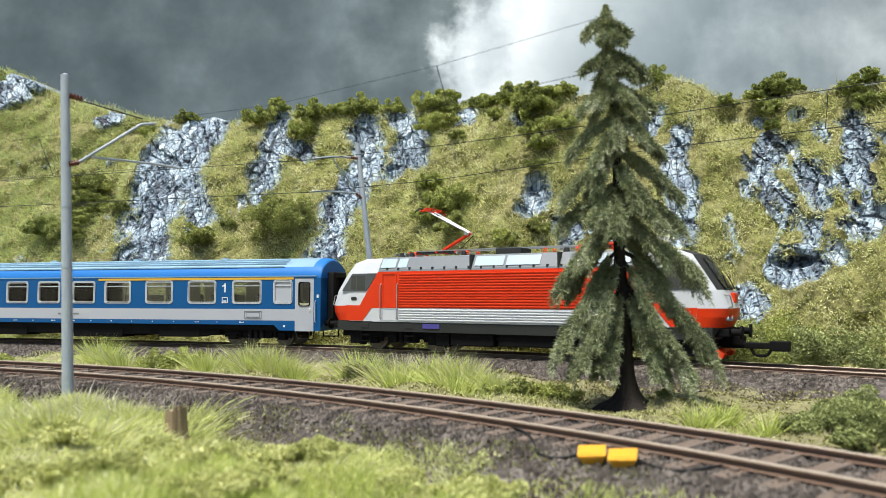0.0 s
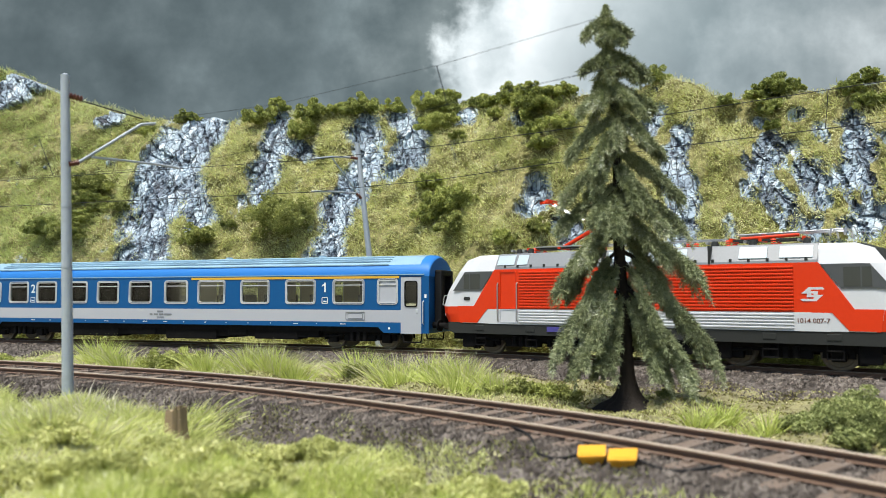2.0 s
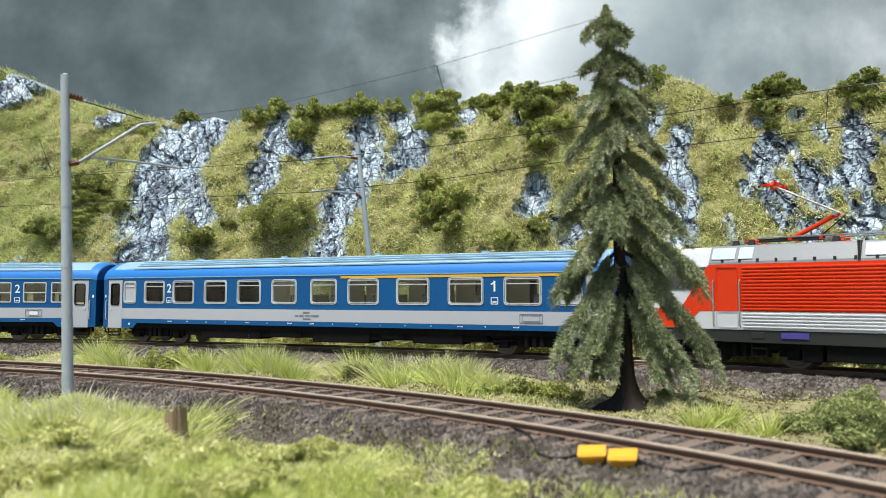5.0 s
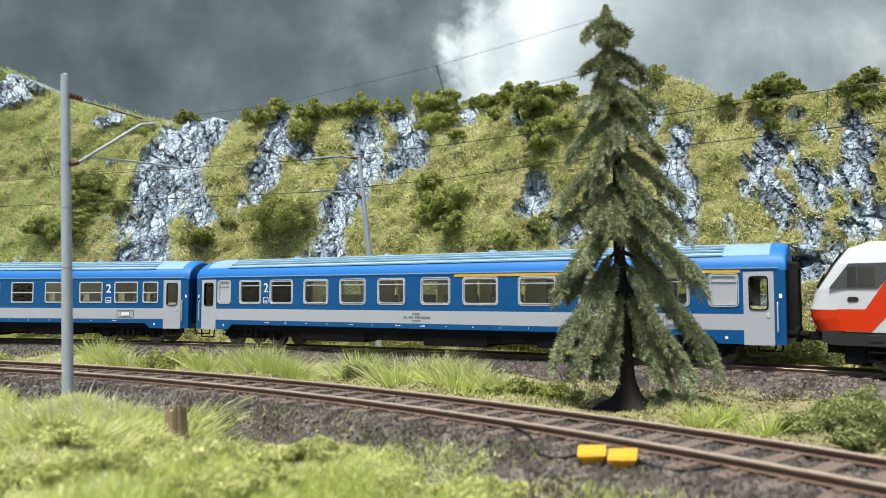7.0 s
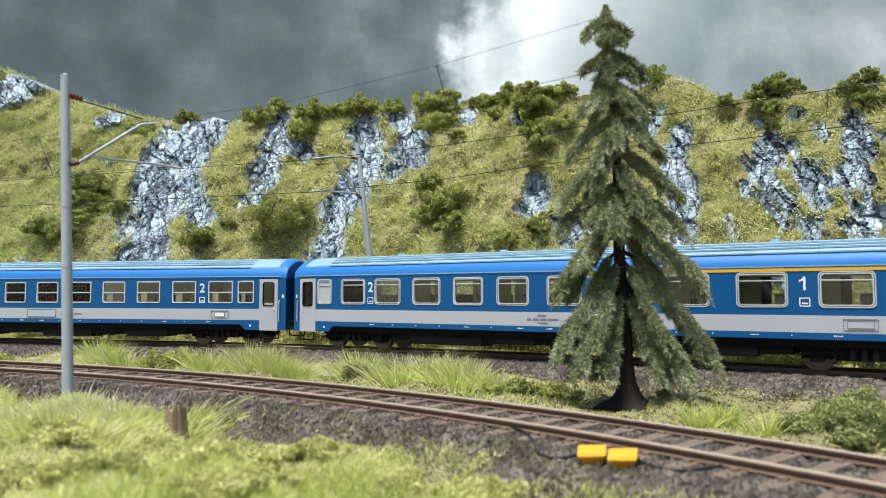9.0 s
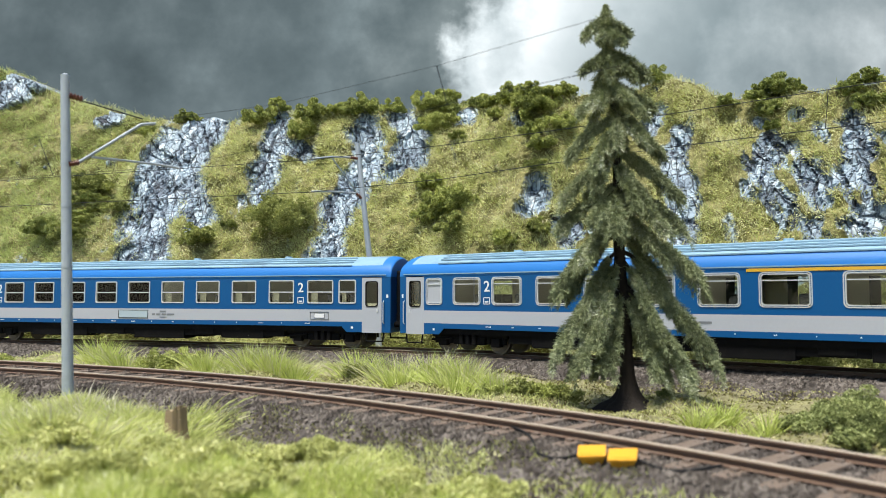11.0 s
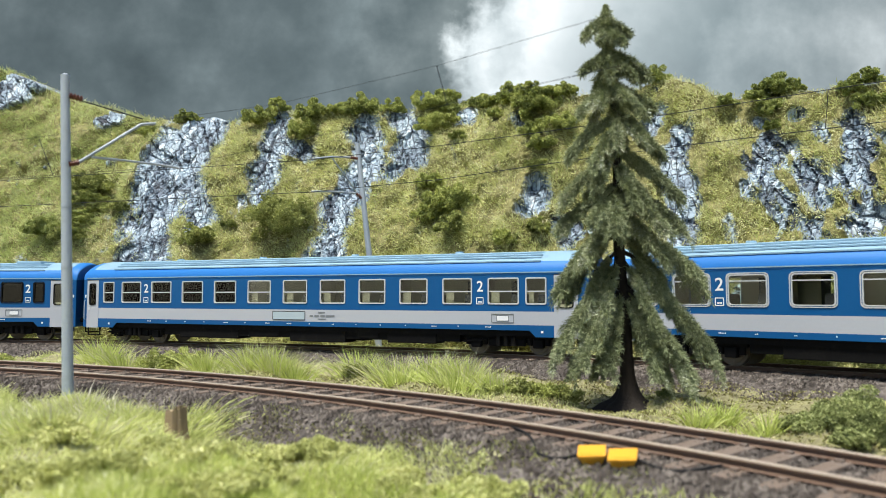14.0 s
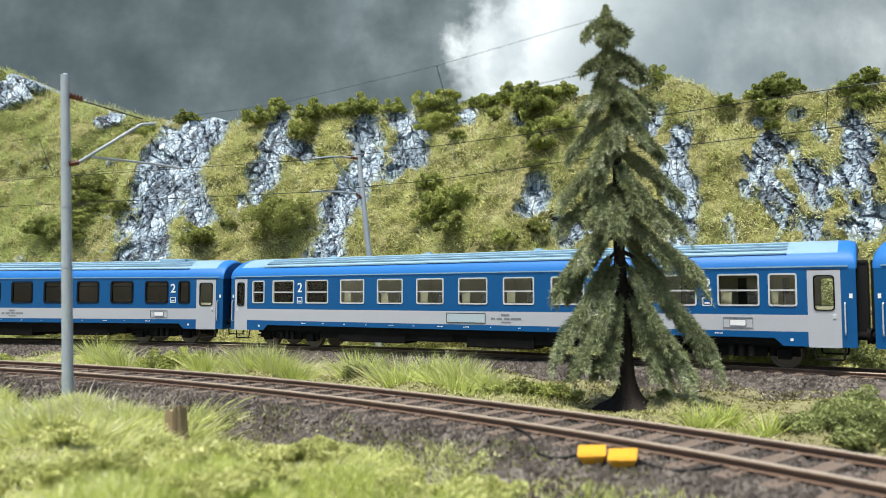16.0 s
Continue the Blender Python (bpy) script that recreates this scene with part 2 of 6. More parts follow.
def cliff_material():
    m, nt, p = blank("cliff rock and turf")
    v = coords(nt)
    rock, dry = nt.nodes.new("ShaderNodeAttribute"), nt.nodes.new("ShaderNodeAttribute")
    rock.attribute_name, dry.attribute_name = "rock", "dry"
    n1, n2 = tex(nt, v, 1.2, 6, 0.65), tex(nt, v, 5, 6, 0.7)
    mp = nt.nodes.new("ShaderNodeMapping")
    mp.inputs["Scale"].default_value, mp.inputs["Rotation"].default_value = (1.7, 1.7, 0.5), (0.0, 0.5, 0.0)
    wv = nt.nodes.new("ShaderNodeVectorMath")
    wv.operation = "MULTIPLY_ADD"
    wv.inputs[1].default_value = (0.2, 0.2, 0.2)
    wn = nt.nodes.new("ShaderNodeTexNoise")
    wn.inputs["Scale"].default_value = 0.9
    nt.links.new(v, wn.inputs["Vector"])
    nt.links.new(wn.outputs["Color"], wv.inputs[0])
    nt.links.new(v, wv.inputs[2])
    nt.links.new(wv.outputs[0], mp.inputs[0])

    def cells(scale, feature):
        vo = nt.nodes.new("ShaderNodeTexVoronoi")
        vo.feature = feature
        vo.inputs["Scale"].default_value = scale
        nt.links.new(mp.outputs[0], vo.inputs["Vector"])
        return vo.outputs["Color" if feature == "F1" else "Distance"]

    def math2(op, a, b, c=None):
        q = nt.nodes.new("ShaderNodeMath")
        q.operation = op
        for i, x in enumerate((a, b, c)):
            if x is None:
                continue
            if isinstance(x, (int, float)):
                q.inputs[i].default_value = x
            else:
                nt.links.new(x, q.inputs[i])
        return q.outputs[0]
    edge1, edge2 = cells(0.7, "DISTANCE_TO_EDGE"), cells(1.75, "DISTANCE_TO_EDGE")
    tone1, tone2 = cells(0.7, "F1"), cells(1.75, "F1")
    sp1, sp2 = nt.nodes.new("ShaderNodeSeparateColor"), nt.nodes.new("ShaderNodeSeparateColor")
    nt.links.new(tone1, sp1.inputs[0])
    nt.links.new(tone2, sp2.inputs[0])
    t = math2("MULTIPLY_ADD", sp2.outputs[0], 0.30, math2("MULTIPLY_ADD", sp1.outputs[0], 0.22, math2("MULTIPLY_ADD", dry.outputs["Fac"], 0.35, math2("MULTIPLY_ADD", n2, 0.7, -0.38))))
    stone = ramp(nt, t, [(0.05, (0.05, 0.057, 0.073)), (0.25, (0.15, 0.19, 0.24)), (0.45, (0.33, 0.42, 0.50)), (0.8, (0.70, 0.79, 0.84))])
    # crevice shade put into the stone colour along the cell edges
    crack_shade = mixc(nt, 1.0, ramp(nt, edge1, [(0.0, (0.08, 0.08, 0.09)), (0.055, (1, 1, 1))]), ramp(nt, edge2, [(0.0, (0.16, 0.16, 0.18)), (0.07, (1, 1, 1))]), "MULTIPLY")
    stone = mixc(nt, 0.9, stone, crack_shade, "MULTIPLY")
    turf = ramp(nt, n1, [(0.25, (0.055, 0.05, 0.02)), (0.5, (0.20, 0.19, 0.065)), (0.75, (0.38, 0.35, 0.14))])
    turf = mixc(nt, 0.5, turf, ramp(nt, n2, [(0.3, (0.04, 0.038, 0.015)), (0.7, (0.42, 0.38, 0.16))]))
    fac = ramp(nt, math2("MULTIPLY_ADD", n2, 0.5, rock.outputs["Fac"]), [(0.62, (0, 0, 0)), (0.78, (1, 1, 1))])
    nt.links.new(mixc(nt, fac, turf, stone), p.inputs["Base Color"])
    nt.links.new(ramp(nt, fac, [(0, (0.95,) * 3), (1, (0.7,) * 3)]), p.inputs["Roughness"])
    h = math2("MULTIPLY_ADD", math2("MINIMUM", edge2, 0.05), 1.2, math2("MULTIPLY_ADD", math2("MINIMUM", edge1, 0.05), 2.0, math2("MULTIPLY", n2, 0.3)))
    bump(nt, p, h, 0.7, 0.4)
    return m


def pane_material(name, tint):
    m, nt, p = blank(name)
    nt.nodes.remove(p)
    t, g, mx, fr = (nt.nodes.new("ShaderNode" + k) for k in ("BsdfTransparent", "BsdfGlossy", "MixShader", "Fresnel"))
    t.inputs[0].default_value, g.inputs["Roughness"].default_value = (*tint, 1), 0.03
    fr.inputs[0].default_value = 1.6
    nt.links.new(fr.outputs[0], mx.inputs[0])
    nt.links.new(t.outputs[0], mx.inputs[1])
    nt.links.new(g.outputs[0], mx.inputs[2])
    nt.links.new(mx.outputs[0], nt.nodes["Material Output"].inputs[0])
    return m


def sky_material():
    """Painted storm clouds: dark to one side, a bright break, paler grey beyond."""
    m, nt, p = blank("cloud backdrop")
    nt.nodes.remove(p)
    v = coords(nt)
    sp = nt.nodes.new("ShaderNodeSeparateXYZ")
    nt.links.new(v, sp.inputs[0])
    n1, n2 = tex(nt, v, 0.045, 8, 0.55), tex(nt, v, 0.085, 9, 0.58)

    def mad(a, b, c):
        q = nt.nodes.new("ShaderNodeMath")
        q.operation = "MULTIPLY_ADD"
        for i, x in enumerate((a, b, c)):
            if isinstance(x, (int, float)):
                q.inputs[i].default_value = x
            else:
                nt.links.new(x, q.inputs[i])
        return q.outputs[0]
    high = nt.nodes.new("ShaderNodeMath")
    high.operation = "MAXIMUM"
    nt.links.new(mad(sp.outputs["Z"], 0.55, -19.5), high.inputs[0])
    x = mad(n1, 20.0, mad(sp.outputs["X"], 1.0, -10.0))
    x = mad(high.outputs[0], -1.0, mad(n2, 22.0, mad(x, 1.0, -9.5)))
    big = ramp(nt, mad(x, 1 / 140, 0.5), [(0.0, (0.098, 0.126, 0.136)), (0.38, (0.116, 0.149, 0.160)), (0.475, (0.165, 0.202, 0.210)), (0.51, (0.60, 0.66, 0.68)),
                                         (0.58, (0.72, 0.77, 0.79)), (0.66, (0.43, 0.49, 0.51)), (0.76, (0.27, 0.325, 0.345)), (1.0, (0.30, 0.34, 0.355))])
    puff = mixc(nt, 0.55, n1, n2)
    var = ramp(nt, puff, [(0.30, (0.50, 0.54, 0.56)), (0.46, (0.85, 0.88, 0.89)), (0.54, (1.12, 1.12, 1.12)), (0.68, (1.75, 1.72, 1.70))])
    c = mixc(nt, 0.85, big, mixc(nt, 1.0, big, var, "MULTIPLY"))
    e = nt.nodes.new("ShaderNodeEmission")
    nt.links.new(c, e.inputs[0])
    nt.links.new(e.outputs[0], nt.nodes["Material Output"].inputs[0])
    return m


for _k in ("blue", "roof_blue", "roof_grey", "red"):
    M[_k].node_tree.nodes["Principled BSDF"].inputs["Specular IOR Level"].default_value = 0.28
for _k in ("black", "rubber", "grey", "bark"):
    M[_k].node_tree.nodes["Principled BSDF"].inputs["Specular IOR Level"].default_value = 0.15
M["moss"] = leafy("pale moss", [(0.0, (0.22, 0.24, 0.065)), (0.45, (0.53, 0.55, 0.195)), (1.0, (0.84, 0.83, 0.45))], 0.8, 0.25, 1.2)
M["litter"] = leafy("dry litter and moss", [(0.0, (0.07, 0.055, 0.03)), (0.4, (0.20, 0.18, 0.07)), (0.7, (0.33, 0.34, 0.12)), (1.0, (0.62, 0.56, 0.36))], 0.9, 0.1, 1.5)
M["ground"], M["cliff"], M["sky"] = ground_material(), cliff_material(), sky_material()
M["pane"], M["pane_dark"] = pane_material("window glass", (0.86, 0.89, 0.86)), pane_material("tinted window glass", (0.34, 0.35, 0.34))


# ---- mesh helpers ----
def mesh_of(bm, mats):
    """The bmesh, brought down to 1:87, as mesh data."""
    bmesh.ops.scale(bm, vec=(K, K, K), verts=bm.verts)
    me = bpy.data.meshes.new("shape")
    bm.to_mesh(me)
    bm.free()
    for k in ([mats] if isinstance(mats, str) else mats):
        me.materials.append(M[k])
    return me


def part(name, bm, mats, parent=None, label="", at=None):
    ob = new(name, mesh_of(bm, mats))
    if parent is not None:
        ob.parent = parent
    if at is not None:
        ob.matrix_basis = at
    return tagged(ob, label)


def again(src, parent, at=None):
    """Another part on the mesh of src."""
    ob = new(src.name.split(".")[0], src.data)
    ob.parent = parent
    if at is not None:
        ob.matrix_basis = at
    return ob


def at(x, y, z, rx=0, ry=0, rz=0):
    return pose(x * K, y * K, z * K, rx, ry, rz)


def thing(name, m=None, label="", category="", group="", kind=""):
    ob = new(name)
    ob.empty_display_size = 0.01
    if m is not None:
        ob.matrix_basis = m
    return tagged(ob, label, category, group, kind)


def box(bm, x0, x1, y0, y1, z0, z1, bevel=0.0, mat=0, m=None):
    r = bmesh.ops.create_cube(bm, size=1)
    vs = r["verts"]
    for v in vs:
        v.co = Vector(((x0 + x1) / 2 + v.co.x * (x1 - x0), (y0 + y1) / 2 + v.co.y * (y1 - y0), (z0 + z1) / 2 + v.co.z * (z1 - z0)))
    fs = {f for v in vs for f in v.link_faces}
    if bevel:
        r2 = bmesh.ops.bevel(bm, geom=list({e for f in fs for e in f.edges}), offset=bevel, segments=2, affect="EDGES", profile=0.6)
        fs = set(r2["faces"]) | {f for f in fs if f.is_valid}
        vs = list({v for f in fs for v in f.verts})
    for f in fs:
        f.material_index = mat
    if m is not None:
        bmesh.ops.transform(bm, matrix=m, verts=vs)
    return vs


def rod(bm, p, q, r0, r1=None, seg=8, mat=0):
    """A round bar from p to q."""
    p, q = Vector(p), Vector(q)
    r = bmesh.ops.create_cone(bm, cap_ends=True, segments=seg, radius1=r0, radius2=r0 if r1 is None else r1, depth=(q - p).length)
    turn = (q - p).to_track_quat("Z", "Y").to_matrix().to_4x4()
    bmesh.ops.transform(bm, matrix=Matrix.Translation((p + q) / 2) @ turn, verts=r["verts"])
    for f in {f for v in r["verts"] for f in v.link_faces}:
        f.material_index = mat
        f.smooth = seg > 6 and len(f.verts) == 4
        if not f.smooth:
            for e in f.edges:
                e.smooth = False
    return r["verts"]


def tube(bm, pts, r, seg=6, mat=0):
    for a, b in zip(pts, pts[1:]):
        rod(bm, a, b, r, seg=seg, mat=mat)


def prism(bm, poly, y0, y1, mat=0):
    """A flat outline in x and z, thick from y0 to y1."""
    a = [bm.verts.new((x, y0, z)) for x, z in poly]
    b = [bm.verts.new((x, y1, z)) for x, z in poly]
    n = len(poly)
    fs = [bm.faces.new(a), bm.faces.new(b[::-1])] + [bm.faces.new((a[i], b[i], b[(i + 1) % n], a[(i + 1) % n])) for i in range(n)]
    for f in fs:
        f.material_index = mat
    bmesh.ops.recalc_face_normals(bm, faces=fs)
    return fs


def rounded(x0, x1, z0, z1, r, n=4):
    out = []
    for cx, cz, a0 in ((x1 - r, z1 - r, 0), (x0 + r, z1 - r, 90), (x0 + r, z0 + r, 180), (x1 - r, z0 + r, 270)):
        for i in range(n + 1):
            a = radians(a0 + 90 * i / n)
            out.append((cx + r * math.cos(a), cz + r * math.sin(a)))
    return out


def ring(bm, x0, x1, z0, z1, r, w, y0, y1, mat=0):
    """A rounded frame in the plane of x and z, w wide."""
    o, i = rounded(x0, x1, z0, z1, r), rounded(x0 + w, x1 - w, z0 + w, z1 - w, max(0.01, r - w * 0.6))
    n = len(o)
    lay = [[bm.verts.new((x, y, z)) for x, z in p] for p, y in ((o, y0), (o, y1), (i, y1), (i, y0))]
    fs = []
    for a, b in zip(lay, lay[1:] + lay[:1]):
        for k in range(n):
            fs.append(bm.faces.new((a[k], a[(k + 1) % n], b[(k + 1) % n], b[k])))
    for f in fs:
        f.material_index = mat
    bmesh.ops.recalc_face_normals(bm, faces=fs)


def words(text, size, mat, parent, m, label=""):
    """Raised lettering as a mesh; it lies in its own x and y."""
    cu = bpy.data.curves.new("words", "FONT")
    cu.offset = 0.012 * size * K
    cu.body, cu.size, cu.extrude, cu.align_x, cu.align_y = text, size * K, 0.004 * K, "CENTER", "CENTER"
    tmp = bpy.data.objects.new("words", cu)
    scene.collection.objects.link(tmp)
    bpy.context.view_layer.update()
    me = bpy.data.meshes.new_from_object(tmp.evaluated_get(bpy.context.evaluated_depsgraph_get()))
    bpy.data.objects.remove(tmp)
    me.materials.clear()
    me.materials.append(M[mat])
    ob = new("lettering", me)
    ob.parent, ob.matrix_basis = parent, m
    return tagged(ob, label)


def scatter(name, verts, faces, mat, label, category):
    """One object of kind stuff from arrays in original metres."""
    me = bpy.data.meshes.new(name)
    verts, faces = np.asarray(verts, np.float32) * K, np.asarray(faces, np.int32)
    me.vertices.add(len(verts))
    me.vertices.foreach_set("co", verts.ravel())
    n = faces.shape[1]
    me.loops.add(faces.size)
    me.loops.foreach_set("vertex_index", faces.ravel())
    me.polygons.add(len(faces))
    me.polygons.foreach_set("loop_start", np.arange(0, faces.size, n, dtype=np.int32))
    me.polygons.foreach_set("loop_total", np.full(len(faces), n, np.int32))
    me.update(calc_edges=True)
    me.polygons.foreach_set("use_smooth", np.zeros(len(faces), bool))
    me.materials.append(M[mat])
    ob = new(name, me)
    return tagged(ob, label, category, kind="stuff") if label else ob


# ---- ground, tracks, cliff ----
def ground():
    def line(a, b, step, far):
        core = list(np.arange(a, b, step))
        return np.array([a - d for d in far[::-1]] + core + [core[-1] + d for d in far])
    gx, gy = line(-32, 24, 0.22, (3, 10, 40, 150, 600)), line(5, 46, 0.22, (3, 10, 40, 150, 600))
    X, Y = np.meshgrid(gx, gy, indexing="ij")
    core = np.maximum(0, np.maximum(np.abs(X + 4) - 40, np.abs(Y - 25) - 30))
    Z = ground_z(X, Y) + (0.02 + 0.05 * smooth(1.6, 3.0, np.minimum(np.abs(np.hypot(X - FX, Y - FY) - FR), np.abs(np.hypot(X - CX, Y - CY) - RR)))) * (vnoise(X * 1.7, Y * 1.7, 3) + 0.5 * vnoise(X * 5, Y * 5, 4)) - 0.02 * np.minimum(core, 60)
    nx, ny = X.shape
    idx = np.arange(nx * ny).reshape(nx, ny)
    faces = np.stack([idx[:-1, :-1], idx[1:, :-1], idx[1:, 1:], idx[:-1, 1:]], -1).reshape(-1, 4)
    ob = scatter("ground", np.stack([X, Y, Z], -1).reshape(-1, 3), faces, "ground", "", "")
    dr = np.abs(np.hypot(X - CX, Y - CY) - RR)
    sf = np.hypot(X - FX, Y - FY) - FR
    b = np.maximum(1 - smooth(2.2, 3.6, dr), 1 - smooth(1.6, 3.2, np.where(sf < 0, -sf * 0.92, sf)))
    a = ob.data.attributes.new("ballast", "FLOAT", "POINT")
    a.data.foreach_set("value", b.ravel().astype(np.float32))
    tagged(ob, "layout ground of brown ballast gravel and mossy turf", "ground", kind="structure")


def vnoise(x, y, seed=0):
    """Smooth value noise of two arrays, about -1 to 1."""
    x, y = np.asarray(x, float), np.asarray(y, float)
    ix, iy = np.floor(x).astype(np.int64), np.floor(y).astype(np.int64)
    fx, fy = x - ix, y - iy
    fx, fy = fx * fx * (3 - 2 * fx), fy * fy * (3 - 2 * fy)

    def h(a, b):
        n = (a * 374761393 + b * 668265263 + seed * 974634777) & 0x7FFFFFFF
        n = ((n ^ (n >> 13)) * 1274126177) & 0x7FFFFFFF
        return ((n ^ (n >> 16)) & 0xFFFF) / 32767.5 - 1
    a = h(ix, iy) * (1 - fx) + h(ix + 1, iy) * fx
    b = h(ix, iy + 1) * (1 - fx) + h(ix + 1, iy + 1) * fx
    return a * (1 - fy) + b * fy


def fbm(x, y, seed=0, n=4):
    return sum(vnoise(x * 2 ** i, y * 2 ** i, seed + i) * 0.55 ** i for i in range(n))


def facets(x, y, seed):
    """Broken rock: cells with a tilted face each. Gives height and the distance to the cell's edge."""
    ix, iy = np.floor(x).astype(np.int64), np.floor(y).astype(np.int64)
    best, second, hh, tone = np.full(x.shape, 9.0), np.full(x.shape, 9.0), np.zeros(x.shape), np.zeros(x.shape)

    def h(a, b, k):
        n = (a * 374761393 + b * 668265263 + (seed * 31 + k) * 974634777) & 0x7FFFFFFF
        n = ((n ^ (n >> 13)) * 1274126177) & 0x7FFFFFFF
        return ((n ^ (n >> 16)) & 0xFFFF) / 65535.0
    for dx in (-1, 0, 1):
        for dy in (-1, 0, 1):
            a, b = ix + dx, iy + dy
            px, py = a + h(a, b, 1), b + h(a, b, 2)
            d = np.hypot(x - px, y - py)
            t = 0.25 + 0.3 * h(a, b, 3) + (x - px) * (h(a, b, 4) - 0.5) * 2.6 + (y - py) * (h(a, b, 5) - 0.5) * 0.7
            near = d < best
            second = np.where(near, best, np.minimum(second, d))
            hh = np.where(near, t, hh)
            tone = np.where(near, h(a, b, 6), tone)
            best = np.where(near, d, best)
    return hh, second - best, tone


TOP_S = [-60, -37.4, -34.5, -30.4, -26.3, -23.5, -18.8, -12.8, -7.4, -0.9, 5.7, 7.8, 11.1, 14.6, 40]
TOP_Z = [22, 20.4, 18.6, 16.6, 15.0, 14.5, 15.0, 14.5, 14.2, 13.7, 13.5, 12.8, 11.9, 11.4, 10]
# rock outcrops: a spine from (s, z) to (s, z) on the slope, and its half width
ROCKS = [(-21.5, 14.6, -22.7, 9.3, 1.6), (-22.7, 9.3, -22.0, 5.3, 1.59), (-21.6, 12.6, -22.4, 9.6, 1.33), (-20.7, 9.5, -19.2, 7.1, 0.83), (-16.2, 13.9, -15.8, 10.4, 0.69), (-15.8, 10.4, -15.9, 8.5, 0.81), (-15.7, 12.1, -13.7, 11.5, 0.53),
         (-10.4, 13.0, -9.2, 10.2, 0.8), (-9.2, 10.2, -10.6, 7.3, 1.05), (-10.6, 7.3, -10.1, 4.9, 0.95), (-8.0, 13.5, -6.6, 10.5, 0.72), (-6.6, 10.5, -7.9, 9.4, 0.55), (-36.5, 18.6, -35.5, 19.0, 0.79), (-36.3, 17.6, -35.8, 17.8, 0.69),
         (-28.9, 15.1, -28.0, 15.5, 0.58), (-4.6, 13.3, -4.4, 12.8, 0.38)]
ROCKS2 = [(-1.0, 12.3, -0.8, 11.9, 0.46), (5.6, 11.8, 5.3, 10.7, 0.39), (6.9, 10.3, 6.9, 8.6, 0.48), (6.9, 8.6, 7.4, 6.9, 0.56), (7.4, 6.9, 7.6, 5.2, 0.54), (0.6, 8.4, 0.7, 6.8, 0.49), (2.3, 5.7, 2.7, 5.2, 0.52),
         (3.8, 5.8, 3.7, 5.4, 0.45), (10.5, 9.6, 10.6, 9.4, 0.37), (10.1, 10.5, 10.2, 10.4, 0.27), (11.5, 10.6, 11.4, 10.4, 0.24), (9.8, 8.4, 11.1, 6.9, 0.34), (11.1, 6.9, 12.5, 5.2, 0.33), (10.8, 8.5, 11.9, 7.3, 0.39),
         (11.9, 7.3, 13.0, 6.2, 0.32), (10.5, 6.7, 11.5, 5.2, 0.28), (12.3, 7.8, 13.1, 6.8, 0.22), (13.7, 9.8, 14.1, 7.3, 0.6), (14.1, 7.3, 14.7, 5.1, 0.52), (13.5, 7.0, 14.2, 5.2, 0.31), (12.0, 5.6, 12.7, 4.6, 0.29),
         (11.05, 3.5, 11.3, 4.25, 0.26), (11.3, 4.25, 11.95, 4.3, 0.25), (11.95, 4.3, 12.75, 3.6, 0.25), (11.35, 5.7, 11.2, 4.4, 0.2), (11.5, 3.5, 12.3, 3.5, 0.6),
         (10.3, 2.3, 10.7, 1.9, 0.5), (13.1, 4.7, 13.7, 3.9, 0.33)]


def rockiness(s, z):
    out = np.full(np.shape(s), -9.0)
    for a, b, c, d, w in ROCKS + ROCKS2:
        ex, ey = c - a, d - b
        t = np.clip(((s - a) * ex + (z - b) * ey) / (ex * ex + ey * ey), 0, 1)
        out = np.maximum(out, 1 - np.hypot(s - a - t * ex, (z - b - t * ey)) / w)
    scree = smooth(8.6, 10.0, s) * smooth(10.6, 9.2, z) * smooth(3.0, 4.5, z)
    out = np.maximum(out - 0.3 * scree, -0.85 + 0.36 * scree)
    out = out + (0.5 + 0.35 * scree) * fbm((s + 0.35 * z) * 1.7, (z - 0.35 * s) * 0.8, 21, 4)
    return np.clip(0.66 + 0.8 * out, 0, 1)


